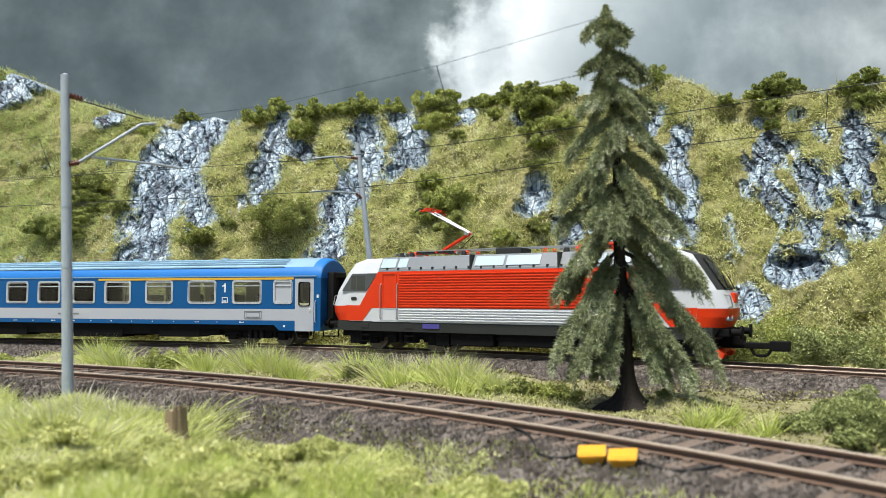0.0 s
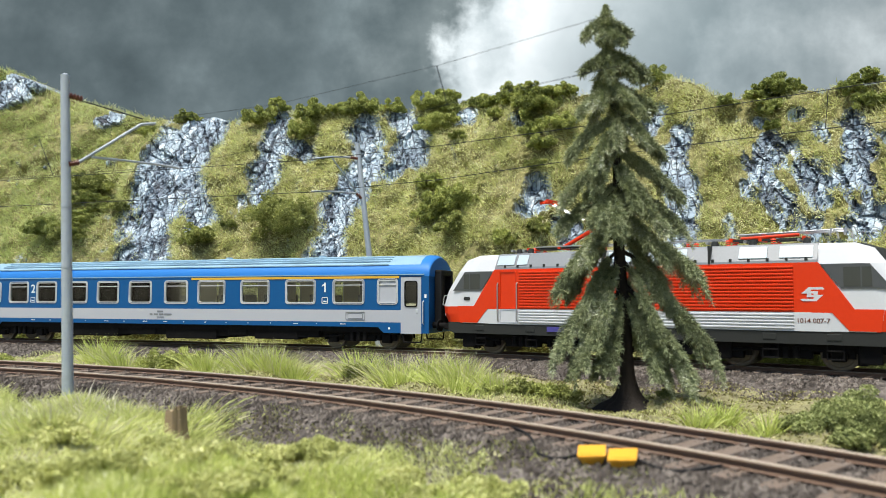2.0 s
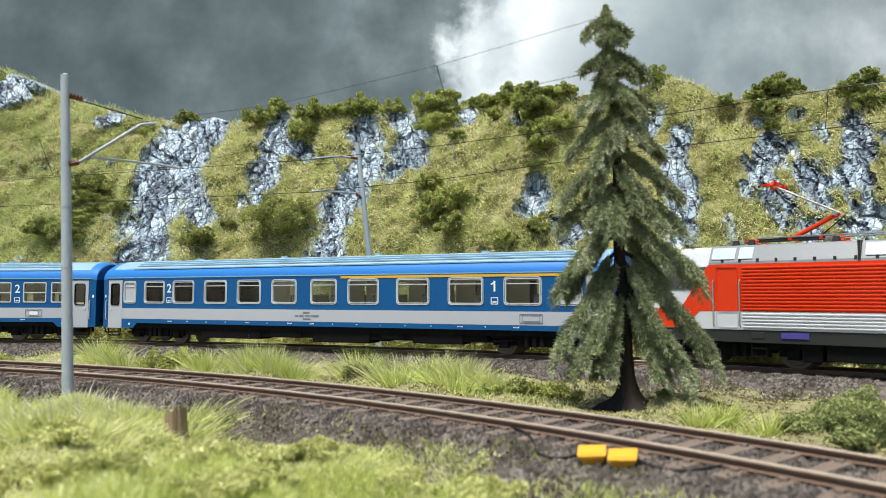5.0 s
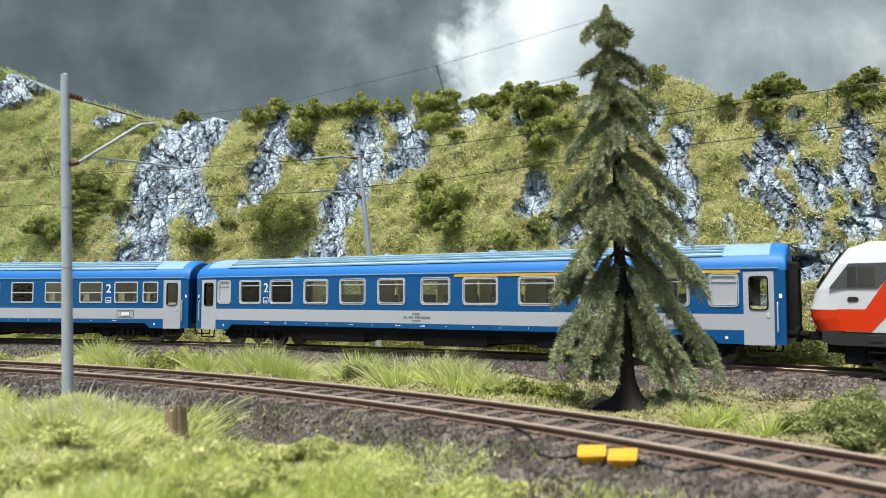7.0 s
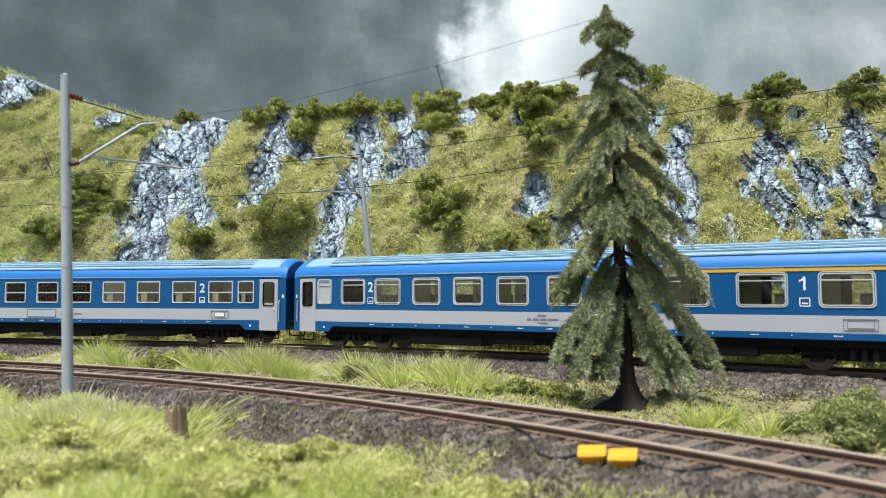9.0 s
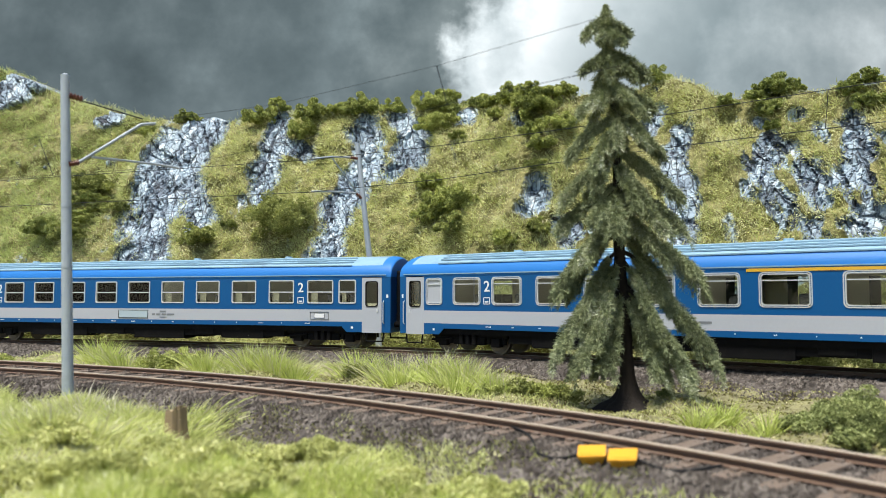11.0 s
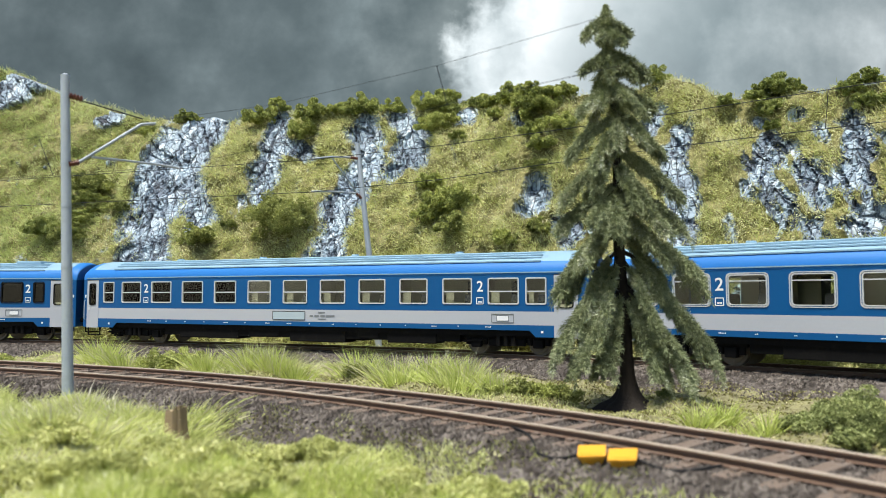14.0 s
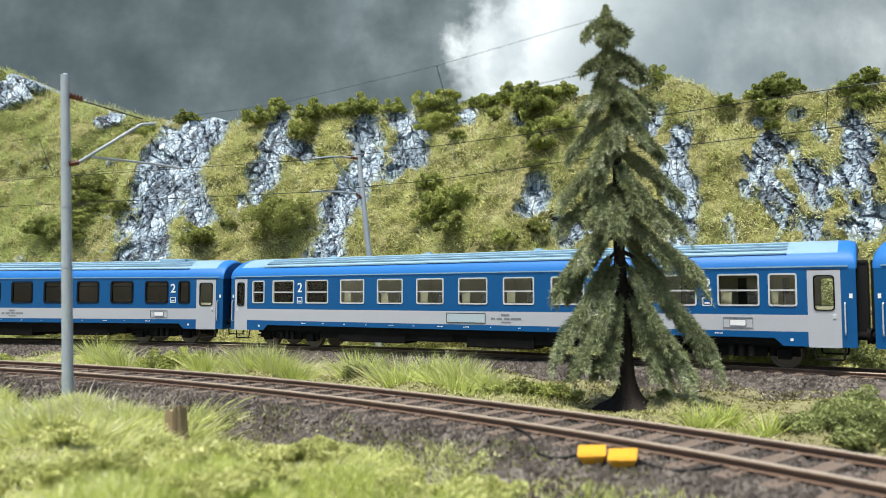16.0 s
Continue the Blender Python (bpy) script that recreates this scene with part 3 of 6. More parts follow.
def cliff_point(s, h):
    """Points of the slope: s along the track, h from 0 at the foot to 1 at the brow and on over the top. Also rock,
    drybrush with crevice shade, z.
    """
    top = np.interp(s, TOP_S, TOP_Z) + 0.35 * fbm(s * 0.6, s * 0.0 + 3, 9, 3)
    hh = np.minimum(h, 1)
    z = -0.9 + hh * (top + 0.9)
    rk = rockiness(s, z)
    wob = 0.35 * fbm(s * 0.8, z * 0.8, 51, 3)
    sx, zx = s + 0.35 * z + wob, z - 0.45 * s
    f1, e1, c1 = facets(sx * 1.05, zx * 0.27, 1)
    f2, e2, c2 = facets((s + 0.42 * z) * 2.3 + 0.5 * wob, (z - 0.3 * s) * 0.42, 2)
    soft = 0.6 * fbm(s / 3.5, z / 3.5, 5, 4) + 0.9 * vnoise(s / 7, z / 18, 8) + 0.2 * fbm(s * 1.5, z * 1.2, 6, 3)
    fold = np.interp(z, [3, 5.7, 8.9, 13.4, 16], [-28.3, -26.9, -25.3, -24.6, -24.3])
    soft = soft + 0.9 * smooth(-0.7, 0.5, s - fold) * smooth(16, 13, z) - 0.35 * np.exp(-((s - fold + 1.0) / 0.7) ** 2)
    f3, e3, c3 = facets((s - 0.5 * z) * 2.8 + 0.5 * wob, (z + 0.4 * s) * 0.5, 3)
    rough = 0.20 * f1 + 0.11 * f2 + 0.05 * f3 - 0.15 * (e1 < 0.07) - 0.09 * (e2 < 0.09) - 0.05 * (e3 < 0.08)
    k = smooth(0.35, 0.7, rk)
    out = soft * (1 - 0.6 * k) + k * (rough - 0.05)
    hollow = smooth(1.15, 0.75, np.hypot((s - 11.9) / 0.75, np.where(z > 3.65, (z - 3.65) / 0.34, (z - 3.65) / 0.3)))
    hollow = hollow * smooth(3.1, 3.75, z)
    out = out - 0.8 * hollow + 0.3 * smooth(0.5, 0.0, np.abs(np.hypot((s - 11.9) / 0.8, (z - 3.6) / 0.6) - 1.2)) * smooth(3.5, 4.0, z)
    # random drybrush tone per facet, darkened at facet edges as painted crevice shade
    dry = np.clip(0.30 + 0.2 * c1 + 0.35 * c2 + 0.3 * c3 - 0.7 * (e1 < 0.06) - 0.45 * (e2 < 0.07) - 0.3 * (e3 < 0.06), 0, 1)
    over = np.maximum(h - 1, 0)
    off = 5.5 + 0.55 * (z + 0.4) - out * smooth(-0.9, 1.0, z) * (1 - smooth(0.02, 0.2, over)) + over * 60
    z = z + np.minimum(over, 0.12) * 3 - np.maximum(over - 0.12, 0) * 12
    a = A0 - s / RR
    r = RR + off
    return np.stack([CX + r * np.cos(a), CY + r * np.sin(a), z], -1), rk, dry, z


def cliff():
    s = np.concatenate([np.arange(-75, -40, 1.0), np.arange(-40, 18, 0.075), np.arange(18, 45, 1.0)])
    h = np.concatenate([np.linspace(0, 1, 210), [1.01, 1.025, 1.05, 1.08, 1.12, 1.2, 1.4, 1.8]])
    S, H = np.meshgrid(s, h, indexing="ij")
    P, rk, dry, _ = cliff_point(S, H)
    nx, ny = S.shape
    idx = np.arange(nx * ny).reshape(nx, ny)
    faces = np.stack([idx[:-1, :-1], idx[1:, :-1], idx[1:, 1:], idx[:-1, 1:]], -1).reshape(-1, 4)
    ob = scatter("hillside", P.reshape(-1, 3), faces, "cliff", "", "")
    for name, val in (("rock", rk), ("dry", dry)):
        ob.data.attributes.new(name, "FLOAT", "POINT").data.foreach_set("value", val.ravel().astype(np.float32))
    tagged(ob, "steep grassy hillside with pale blue-grey crinkled rock outcrops", "hillside", kind="structure")


def backdrop():
    bm = bmesh.new()
    box(bm, -170, 170, 0, 1.0, -40, 120)
    ob = part("backdrop", bm, "sky", None, at=at(0, 120, 2.23))
    return tagged(ob, "painted backdrop of dark storm clouds with bright break", "backdrop", kind="structure")


def sweep(bm, profile, arc, mats):
    """A profile of (across, z) drawn along points (x, y, z, nx, ny)."""
    rows = [[bm.verts.new((x + nx * c, y + ny * c, z + dz)) for c, dz in profile] for x, y, z, nx, ny in arc]
    n = len(profile)
    for a, b in zip(rows, rows[1:]):
        for i in range(n):
            f = bm.faces.new((a[i], b[i], b[(i + 1) % n], a[(i + 1) % n]))
            f.material_index = mats[i]
    bmesh.ops.recalc_face_normals(bm, faces=bm.faces)


RAIL = [(0.042, 0.0), (0.05, -0.01), (0.05, -0.036), (0.018, -0.048), (0.018, -0.098), (0.075, -0.114), (0.075, -0.124), (-0.075, -0.124), (-0.075, -0.114), (-0.018, -0.098), (-0.018, -0.048), (-0.05, -0.036), (-0.05, -0.01), (-0.042, 0.0)]


def track(name, cx, cy, r, a0, a1, height, label):
    t = thing(name, None, label, "railway track")
    n = int(abs(a1 - a0) * r / 0.8)
    for side in (-1, 1):
        bm, arc = bmesh.new(), []
        for i in range(n + 1):
            a = a0 + (a1 - a0) * i / n
            q = r + side * 0.752
            x, y = cx + q * math.cos(a), cy + q * math.sin(a)
            arc.append((x, y, height(x), math.cos(a), math.sin(a)))
        sweep(bm, RAIL, arc, [1] + [0] * 11 + [1, 1])
        part("rail", bm, ("rail_side", "rail_top"), t, "rust-brown rail with polished head")
    rnd = random.Random(5)
    count = int(abs(a1 - a0) * r / 0.62)
    bm = bmesh.new()
    box(bm, -1.3, 1.3, -0.125, 0.125, -0.16, 0.0, 0.02)
    for sx in (-0.752, 0.752):
        for q in (-0.16, 0.16):
            box(bm, sx + q - 0.045, sx + q + 0.045, -0.05, 0.05, -0.01, 0.035)
    first = None
    for i in range(count):
        a = a0 + (a1 - a0) * (i + 0.5) / count
        x, y = cx + r * math.cos(a), cy + r * math.sin(a)
        m = at(x, y, height(x) - 0.122 - rnd.random() * 0.012, 0, 0, math.degrees(a) + rnd.uniform(-1, 1))
        if first is None:
            first = part("sleeper", bm, "sleeper", t, at=m)
        else:
            again(first, t, m)


def tracks():
    track("rear_track", CX, CY, RR, A0 + 34 / RR, A0 - 26 / RR, lambda x: 0.0, "curved railway track with brown sleepers under the train")
    track("front_track", FX, FY, FR, radians(104), radians(22), front_z, "curved empty railway track with rusty rails in gravel")


# ---- train ----
def wheelset(bogie, x, r=0.46):
    bm = bmesh.new()
    for side in (-1, 1):
        rod(bm, (0, side * 0.68, 0), (0, side * 0.82, 0), r, seg=24)
        rod(bm, (0, side * 0.64, 0), (0, side * 0.68, 0), r + 0.03, seg=24)
        rod(bm, (0, side * 0.82, 0), (0, side * 0.84, 0), r * 0.82, r * 0.78, seg=24)
        for i in range(6):
            a = i * math.pi / 3
            box(bm, 0.12, r * 0.72, side * 0.845 - 0.012, side * 0.845 + 0.012, -0.03, 0.03, m=Matrix.Rotation(a, 4, "Y"))
    rod(bm, (0, -0.95, 0), (0, 0.95, 0), 0.09, seg=10)
    w = part("wheelset", bm, "wheel", bogie, "dull steel wheelset", at(x, 0, r))
    WHEELS.append((w, x, r))
    return w


WHEELS = []


def bogie(parent, x, base, r=0.46, heavy=False):
    bm = bmesh.new()
    hb = base / 2
    for side in (-1, 1):
        y0, y1 = (0.92, 1.12) if side > 0 else (-1.12, -0.92)
        box(bm, -hb - 0.55, hb + 0.55, y0, y1, 0.62, 0.82, 0.04)
        box(bm, -0.75, 0.75, y0, y1, 0.34, 0.62, 0.05)
        for wx in (-hb, hb):
            box(bm, wx - 0.2, wx + 0.2, y0 - 0.04, y1 + 0.04, 0.28, 0.62, 0.05)
            for q in (-0.34, 0.34):
                rod(bm, (wx + q, (y0 + y1) / 2, 0.38), (wx + q, (y0 + y1) / 2, 0.66), 0.11, seg=10)
        for q in (-0.3, 0.0, 0.3):
            rod(bm, (q, side * 1.16, 0.36), (q, side * 1.16, 0.72), 0.10, seg=10)
        rod(bm, (-hb - 0.5, side * 1.18, 0.5), (-hb + 0.5, side * 1.18, 0.58), 0.04, seg=6)
        if heavy:
            box(bm, -hb - 0.75, -hb - 0.5, y0, y1, 0.2, 0.7, 0.03)
            box(bm, hb + 0.5, hb + 0.75, y0, y1, 0.2, 0.7, 0.03)
    box(bm, -0.5, 0.5, -0.92, 0.92, 0.5, 0.86)
    b = part("bogie", bm, "black", parent, "black bogie frame with springs", at(x, 0, 0))
    for wx in (-hb, hb):
        wheelset(b, wx, r)
    return b


def hook(parent, x, side):
    bm = bmesh.new()
    for y in (-0.875, 0.875):
        rod(bm, (x, y, 1.05), (x + side * 0.3, y, 1.05), 0.13, 0.11, 12)
        rod(bm, (x + side * 0.28, y, 1.05), (x + side * 0.34, y, 1.05), 0.24, 0.23, 16)
    part("buffer", bm, "black", parent)


def coach(label, windows, doors, yellow, numerals, split, air=False):
    """A coach with its middle over the thing's origin, x forward, both sides alike."""
    t = thing("passenger_coach", None, label, "train coach", "coaches of the train")
    HL, W = 12.76, 1.41
    zs = [0.72, 0.96, 1.16, 1.67, 1.95, 2.93, 3.06]
    holes = [(a, b, 1.95, 2.93) for a, b, k in windows]
    us = sorted({-HL, HL, -10.75, 10.75} | {v for a, b, *_ in holes for v in (a, b)} | {v for d in doors for v in d[:2]})
    bm = bmesh.new()
    for side in (-1, 1):
        y = side * W
        for u0, u1 in zip(us, us[1:]):
            for z0, z1 in zip(zs, zs[1:]):
                mid, zm = (u0 + u1) / 2, (z0 + z1) / 2
                if any(a < mid < b and c < zm < d for a, b, c, d in holes) or any(d[0] < mid < d[1] for d in doors):
                    continue
                if z0 < 0.9 and abs(mid) < 10.75:
                    continue
                f = bm.faces.new([bm.verts.new(p) for p in ((u0, y, z0), (u1, y, z0), (u1, y, z1), (u0, y, z1))])
                f.material_index = 1 if 1.16 <= z0 < 1.6 and abs(mid) < 12.2 else 0
    bmesh.ops.remove_doubles(bm, verts=bm.verts, dist=0.001)
    for u in (-HL, HL):
        e = 1 if u > 0 else -1
        box(bm, u - e * 0.06, u, -W + 0.01, W - 0.01, 0.72, 3.06)
    for side in (-1, 1):                                   # inner skin, so that the walls are thick
        box(bm, -HL + 0.1, HL - 0.1, side * W - side * 0.1, side * W - side * 0.07, 0.98, 1.94, mat=2)
        for (a, b, k), nx in zip(windows, windows[1:] + [None]):
            if nx:
                box(bm, b + 0.02, nx[0] - 0.02, side * W - side * 0.1, side * W - side * 0.07, 1.95, 2.93, mat=2)
    box(bm, -HL + 0.1, HL - 0.1, -W + 0.08, W - 0.08, 0.98, 1.06, mat=2)
    for side in (-1, 1):
        for e in (-1, 1):
            prism(bm, [(e * 10.751, 0.72), (e * 10.751, 0.965), (e * 10.5, 0.965)], *sorted((side * (W - 0.03), side * W)))
    part("body", bm, ("blue", "stripe", "interior"), t, "blue body shell with light grey stripe")
    # roof: rounded section, drawn down at the ends
    bm = bmesh.new()
    prof = [(1.41, 3.06), (1.40, 3.2), (1.34, 3.38), (1.2, 3.56), (0.98, 3.72), (0.7, 3.86), (0.36, 3.96), (0.0, 4.0)]
    prof = prof + [(-y, z) for y, z in prof[-2::-1]]
    stations = [(-12.79, 0.86), (-12.72, 0.94), (-12.58, 0.985), (-12.3, 1.0), (-11.4, 1.0), (11.4, 1.0), (12.3, 1.0), (12.58, 0.985), (12.72, 0.94), (12.79, 0.86)]
    rows = [[bm.verts.new((u, y * (0.97 + 0.03 * k if k < 1 else 1), 3.06 + (z - 3.06) * k)) for y, z in prof] for u, k in stations]
    for j, (a, b) in enumerate(zip(rows, rows[1:])):
        for i in range(len(prof) - 1):
            f = bm.faces.new((a[i], b[i], b[i + 1], a[i + 1]))
            f.material_index = 1 if 3 <= i < len(prof) - 4 and 3 <= j <= 5 else 0
            f.smooth = True
    for r in (rows[0], rows[-1]):
        bm.faces.new(r)
    bmesh.ops.recalc_face_normals(bm, faces=bm.faces)
    roof = part("roof", bm, ("roof_blue", "roof_grey"), t, "rounded roof, blue edge and grey-blue top")
    bm = bmesh.new()
    for side in (-1, 1):
        for y, z in ((1.22, 3.565), (1.02, 3.715), (0.84, 3.81), (0.62, 3.90)):
            box(bm, -10.9, 10.9, side * y - 0.035, side * y + 0.035, z - 0.02, z + 0.025)
        box(bm, -HL + 0.2, HL - 0.2, side * 1.41 - 0.03, side * 1.41 + 0.03, 3.12, 3.16)
    part("roof_ribs", bm, "roof_grey", roof)
    for q in ((8.9, 10.3), (-10.3, -8.9)) if air else (-8, -3, 2, 7):
        bm = bmesh.new()
        if air:
            box(bm, *q, -0.6, 0.6, 3.85, 4.07, 0.07)
        else:
            rod(bm, (q, 0.2, 3.9), (q, 0.2, 4.08), 0.22, 0.16, 12)
        part("roof_vent", bm, "roof_grey", roof)
    # inner partitions, seats
    bm = bmesh.new()
    for (a, b, k) in windows:
        if k != "wc":
            for side in (-1, 1):
                box(bm, b - 0.38, b, -1.2 if side < 0 else 0.2, -0.2 if side < 0 else 1.2, 1.06, 2.32, 0.06)
    part("seats", bm, "seat", t, "dark seats inside")
    bm = bmesh.new()
    for q in [w[1] + 0.3 for w in windows[::2]]:
        box(bm, q - 0.03, q + 0.03, -1.25, 0.35, 1.06, 3.0)
    for a, b, k in windows:                                # corridor wall with a dark door in each bay
        if air:
            box(bm, a - 0.4, b + 0.4, 0.55, 0.60, 1.06, 3.0, mat=1)
        elif k != "wc":
            w = b - a
            q0, q1 = (a - 0.5, b + 0.2) if k == "bar" else (a - 0.2, a + 0.5 * w)
            box(bm, q0, q1, 0.36, 0.40, 1.06, 3.0)
            box(bm, a + 0.28 * w, a + 0.5 * w, 0.33, 0.36, 1.06, 2.85, mat=1)
            if k == "bar":
                box(bm, a + 0.05, a + 0.32 * w, -1.22, -1.18, 1.5, 2.42)
    box(bm, -12.6, 12.6, -1.3, 1.3, 3.0, 3.04)
    part("partitions", bm, ("interior", "seat"), t, "cream partitions inside")
    # windows
    for side in (-1, 1):
        for a, b, k in windows:
            bm = bmesh.new()
            y0, y1 = sorted((side * (W - 0.05), side * (W + 0.022)))
            if k == "bar":
                ring(bm, a - 0.02, b + 0.02, 1.93, 2.95, 0.08, 0.052, y0, y1)
            else:
                ring(bm, a - 0.05, b + 0.05, 1.90, 2.98, 0.15, 0.032, y0, y1)
                ring(bm, a + 0.004, b - 0.004, 1.954, 2.926, 0.11, 0.036, y0, y1)
            if k == "bar":
                box(bm, a, b, y0 + 0.01, y1 - 0.01, 2.40, 2.45)
            else:
                box(bm, a, b, y0 + 0.01, y1 - 0.01, 2.70, 2.735)
            w = part("window", bm, "black" if air else "silver", t, "dark framed window" if air else "silver framed window")
            bm = bmesh.new()
            box(bm, a + 0.02, b - 0.02, side * (W - 0.025) - 0.006, side * (W - 0.025) + 0.006, 1.97, 2.92)
            p = part("pane", bm, "stripe" if k == "wc" else ("pane_dark" if air else "pane"), w, "frosted white pane" if k == "wc" else "")
            p.visible_shadow = k == "wc"
    # doors
    for a, b in doors:
        for side in (-1, 1):
            bm = bmesh.new()
            yo, yi = side * (W + 0.012), side * (W - 0.06)
            y0, y1 = sorted((yo, yi))
            za, zb = 1.82, 2.86
            ua, ub = a + 0.18, b - 0.18
            for q in ((a, ua, 0.70, 3.02), (ub, b, 0.70, 3.02), (ua, ub, 0.70, za), (ua, ub, zb, 3.02)):
                box(bm, q[0], q[1], y0, y1, q[2], q[3])
            bmesh.ops.remove_doubles(bm, verts=bm.verts, dist=0.0005)
            d = part("door", bm, "stripe", t, "pale grey coach door")
            bm = bmesh.new()
            ring(bm, ua - 0.02, ub + 0.02, za - 0.02, zb + 0.02, 0.12, 0.04, yo - 0.02, yo + 0.012)
            wf = part("door_window", bm, "black", d)
            bm = bmesh.new()
            box(bm, ua, ub, yo - side * 0.03 - 0.005, yo - side * 0.03 + 0.005, za, zb)
            part("pane", bm, "pane", d).visible_shadow = False
            bm = bmesh.new()
            cu = ub if a > 0 else ua
            box(bm, cu - 0.05, cu + 0.05, yo - 0.02, yo + 0.025, 1.56, 1.70, 0.015)
            part("door_handle", bm, "silver", d)
            e = 1 if a > 0 else -1
            hx = (b + 0.1) if e > 0 else (a - 0.1)
            bm = bmesh.new()
            tube(bm, [(hx, yo, 1.1), (hx, yo + side * 0.07, 1.15), (hx, yo + side * 0.07, 2.0), (hx, yo, 2.05)], 0.022)
            part("grab_rail", bm, "silver", t)
    # yellow first-class line, small markings
    for side in (-1, 1):
        y = side * (W + 0.008)
        if yellow:
            bm = bmesh.new()
            box(bm, yellow[0], yellow[1], y - 0.01, y + 0.01, 2.99, 3.085)
            part("class_line", bm, "yellow", t, "yellow first class line")
        rnd = random.Random(11)
        for q in np.arange(-8.5, 9.0, 1.15):
            w = rnd.choice((0.08, 0.1, 0.14, 0.3))
            bm = bmesh.new()
            for i in range(max(1, int(w / 0.05))):
                box(bm, q + i * 0.05, q + i * 0.05 + 0.034, y - 0.004, y + 0.004, 1.05, 1.05 + rnd.choice((0.03, 0.045)))
            part("marking_bar", bm, "sign_white", t)
        for e in (-1, 1):
            for c, za, zb in ((11.0, 0.87, 0.96), (12.62, 2.18, 2.32)):
                bm = bmesh.new()
                box(bm, e * c - 0.045, e * c + 0.045, y - 0.004, y + 0.004, za, zb)
                part("marking_plate", bm, "sign_white", t)
        n0 = -0.6 if yellow else 1.35
        for ua, ub, za, zb in ((-0.2, 0.14, 1.515, 1.58), (-0.62, -0.46, 1.375, 1.445), (-0.38, -0.16, 1.375, 1.445), (-0.08, 0.16, 1.375, 1.445), (0.2, 0.62, 1.375, 1.445), (-0.2, 0.2, 1.26, 1.3)):
            bm = bmesh.new()
            box(bm, n0 + ua, n0 + ub, y - 0.004, y + 0.004, za, zb)
            part("lettering_bar", bm, "midgrey", t)
        for u, text in numerals:
            words(text, 0.58, "sign_white", t, at(u, side * (W + 0.006), 2.6, 90, 0, 0 if side < 0 else 180))
            bm = bmesh.new()
            ring(bm, u - 0.15, u + 0.15, 1.93, 2.2, 0.03, 0.03, y - 0.004, y + 0.004)
            box(bm, u - 0.08, u + 0.08, y - 0.004, y + 0.004, 2.0, 2.05)
            if text == "1":
                prism(bm, [(u + side * 0.14, 2.66), (u + side * 0.14, 2.72), (u + side * 0.01, 2.8), (u + side * 0.01, 2.73)], y - 0.004, y + 0.004)
            part("pictogram", bm, "sign_white", t)
    for u0, u1, z0, z1, mt in ((9.0, 9.9, 1.24, 1.58, "plain" if yellow else "white"),) + ((( -1.2, 0.5, 1.22, 1.6, "midgrey"),) if split else ()):
        for side in (-1, 1):
            bm = bmesh.new()
            y = side * (W + 0.01)
            ring(bm, u0, u1, z0, z1, 0.03, 0.018, y - 0.008, y + 0.008)
            inset = 0.22 if mt == "white" else 0.12
            if mt != "midgrey":
                ring(bm, u0 + inset - 0.02, u1 - inset + 0.02, z0 + 0.06, z1 - 0.06, 0.03, 0.02, y - 0.009, y + 0.009)
            box(bm, u0 + (0.03 if mt == "midgrey" else inset), u1 - (0.03 if mt == "midgrey" else inset), y - 0.006, y + 0.006, z0 + (0.03 if mt == "midgrey" else 0.08), z1 - (0.03 if mt == "midgrey" else 0.08), mat=1)
            part("sign_panel", bm, ({"white": "midgrey", "plain": "midgrey"}.get(mt, "grey"), {"white": "sign_white", "plain": "stripe"}.get(mt, "palegrey")), t)
    # gangways, buffers, underframe
    for e in (-1, 1):
        bm = bmesh.new()
        x0, x1 = sorted((e * 12.76, e * 13.08))
        for y in (-0.62, 0.62):
            box(bm, x0, x1, y - 0.13, y + 0.13, 1.0, 3.3, 0.05)
        box(bm, x0, x1, -0.75, 0.75, 3.1, 3.34, 0.06)
        box(bm, x0, x0 + 0.06 if e > 0 else x1, -0.5, 0.5, 1.0, 3.1)
        part("gangway", bm, "rubber", t, "black rubber gangway")
        hook(t, e * 12.72, e)
    bm = bmesh.new()
    box(bm, -12.6, 12.6, -1.3, 1.3, 0.74, 0.96)
    # wide filler box, added to black out the shaded space between the bogies
    box(bm, -7.6, 7.6, -1.2, 1.2, 0.46, 0.78)
    for a, b, z in ((-6.6, -3.2, 0.34), (-2.6, -1.0, 0.45), (-0.4, 2.4, 0.3), (3.0, 4.0, 0.5), (4.4, 6.6, 0.36)):
        for y in (-1.25, 0.35):
            box(bm, a, b, y, y + 0.9, z, 0.8, 0.04)
    for q in (-5.0, 1.0):
        rod(bm, (q, -0.2, 0.55), (q + 1.6, -0.2, 0.55), 0.2, seg=12)
    for e in (-1, 1):
        for side in (-1, 1):
            tube(bm, [(e * 11.6, side * 1.36, 0.72), (e * 11.65, side * 1.38, 0.35), (e * 12.4, side * 1.38, 0.35), (e * 12.45, side * 1.36, 0.72)], 0.03)
            box(bm, e * 12.03 - 0.35, e * 12.03 + 0.35, side * 1.3 - 0.08, side * 1.3 + 0.08, 0.33, 0.37)
    part("underframe", bm, "black", t, "black underframe with equipment boxes")
    for e in (-1, 1):
        bogie(t, e * 9.5, 2.5)
    return t


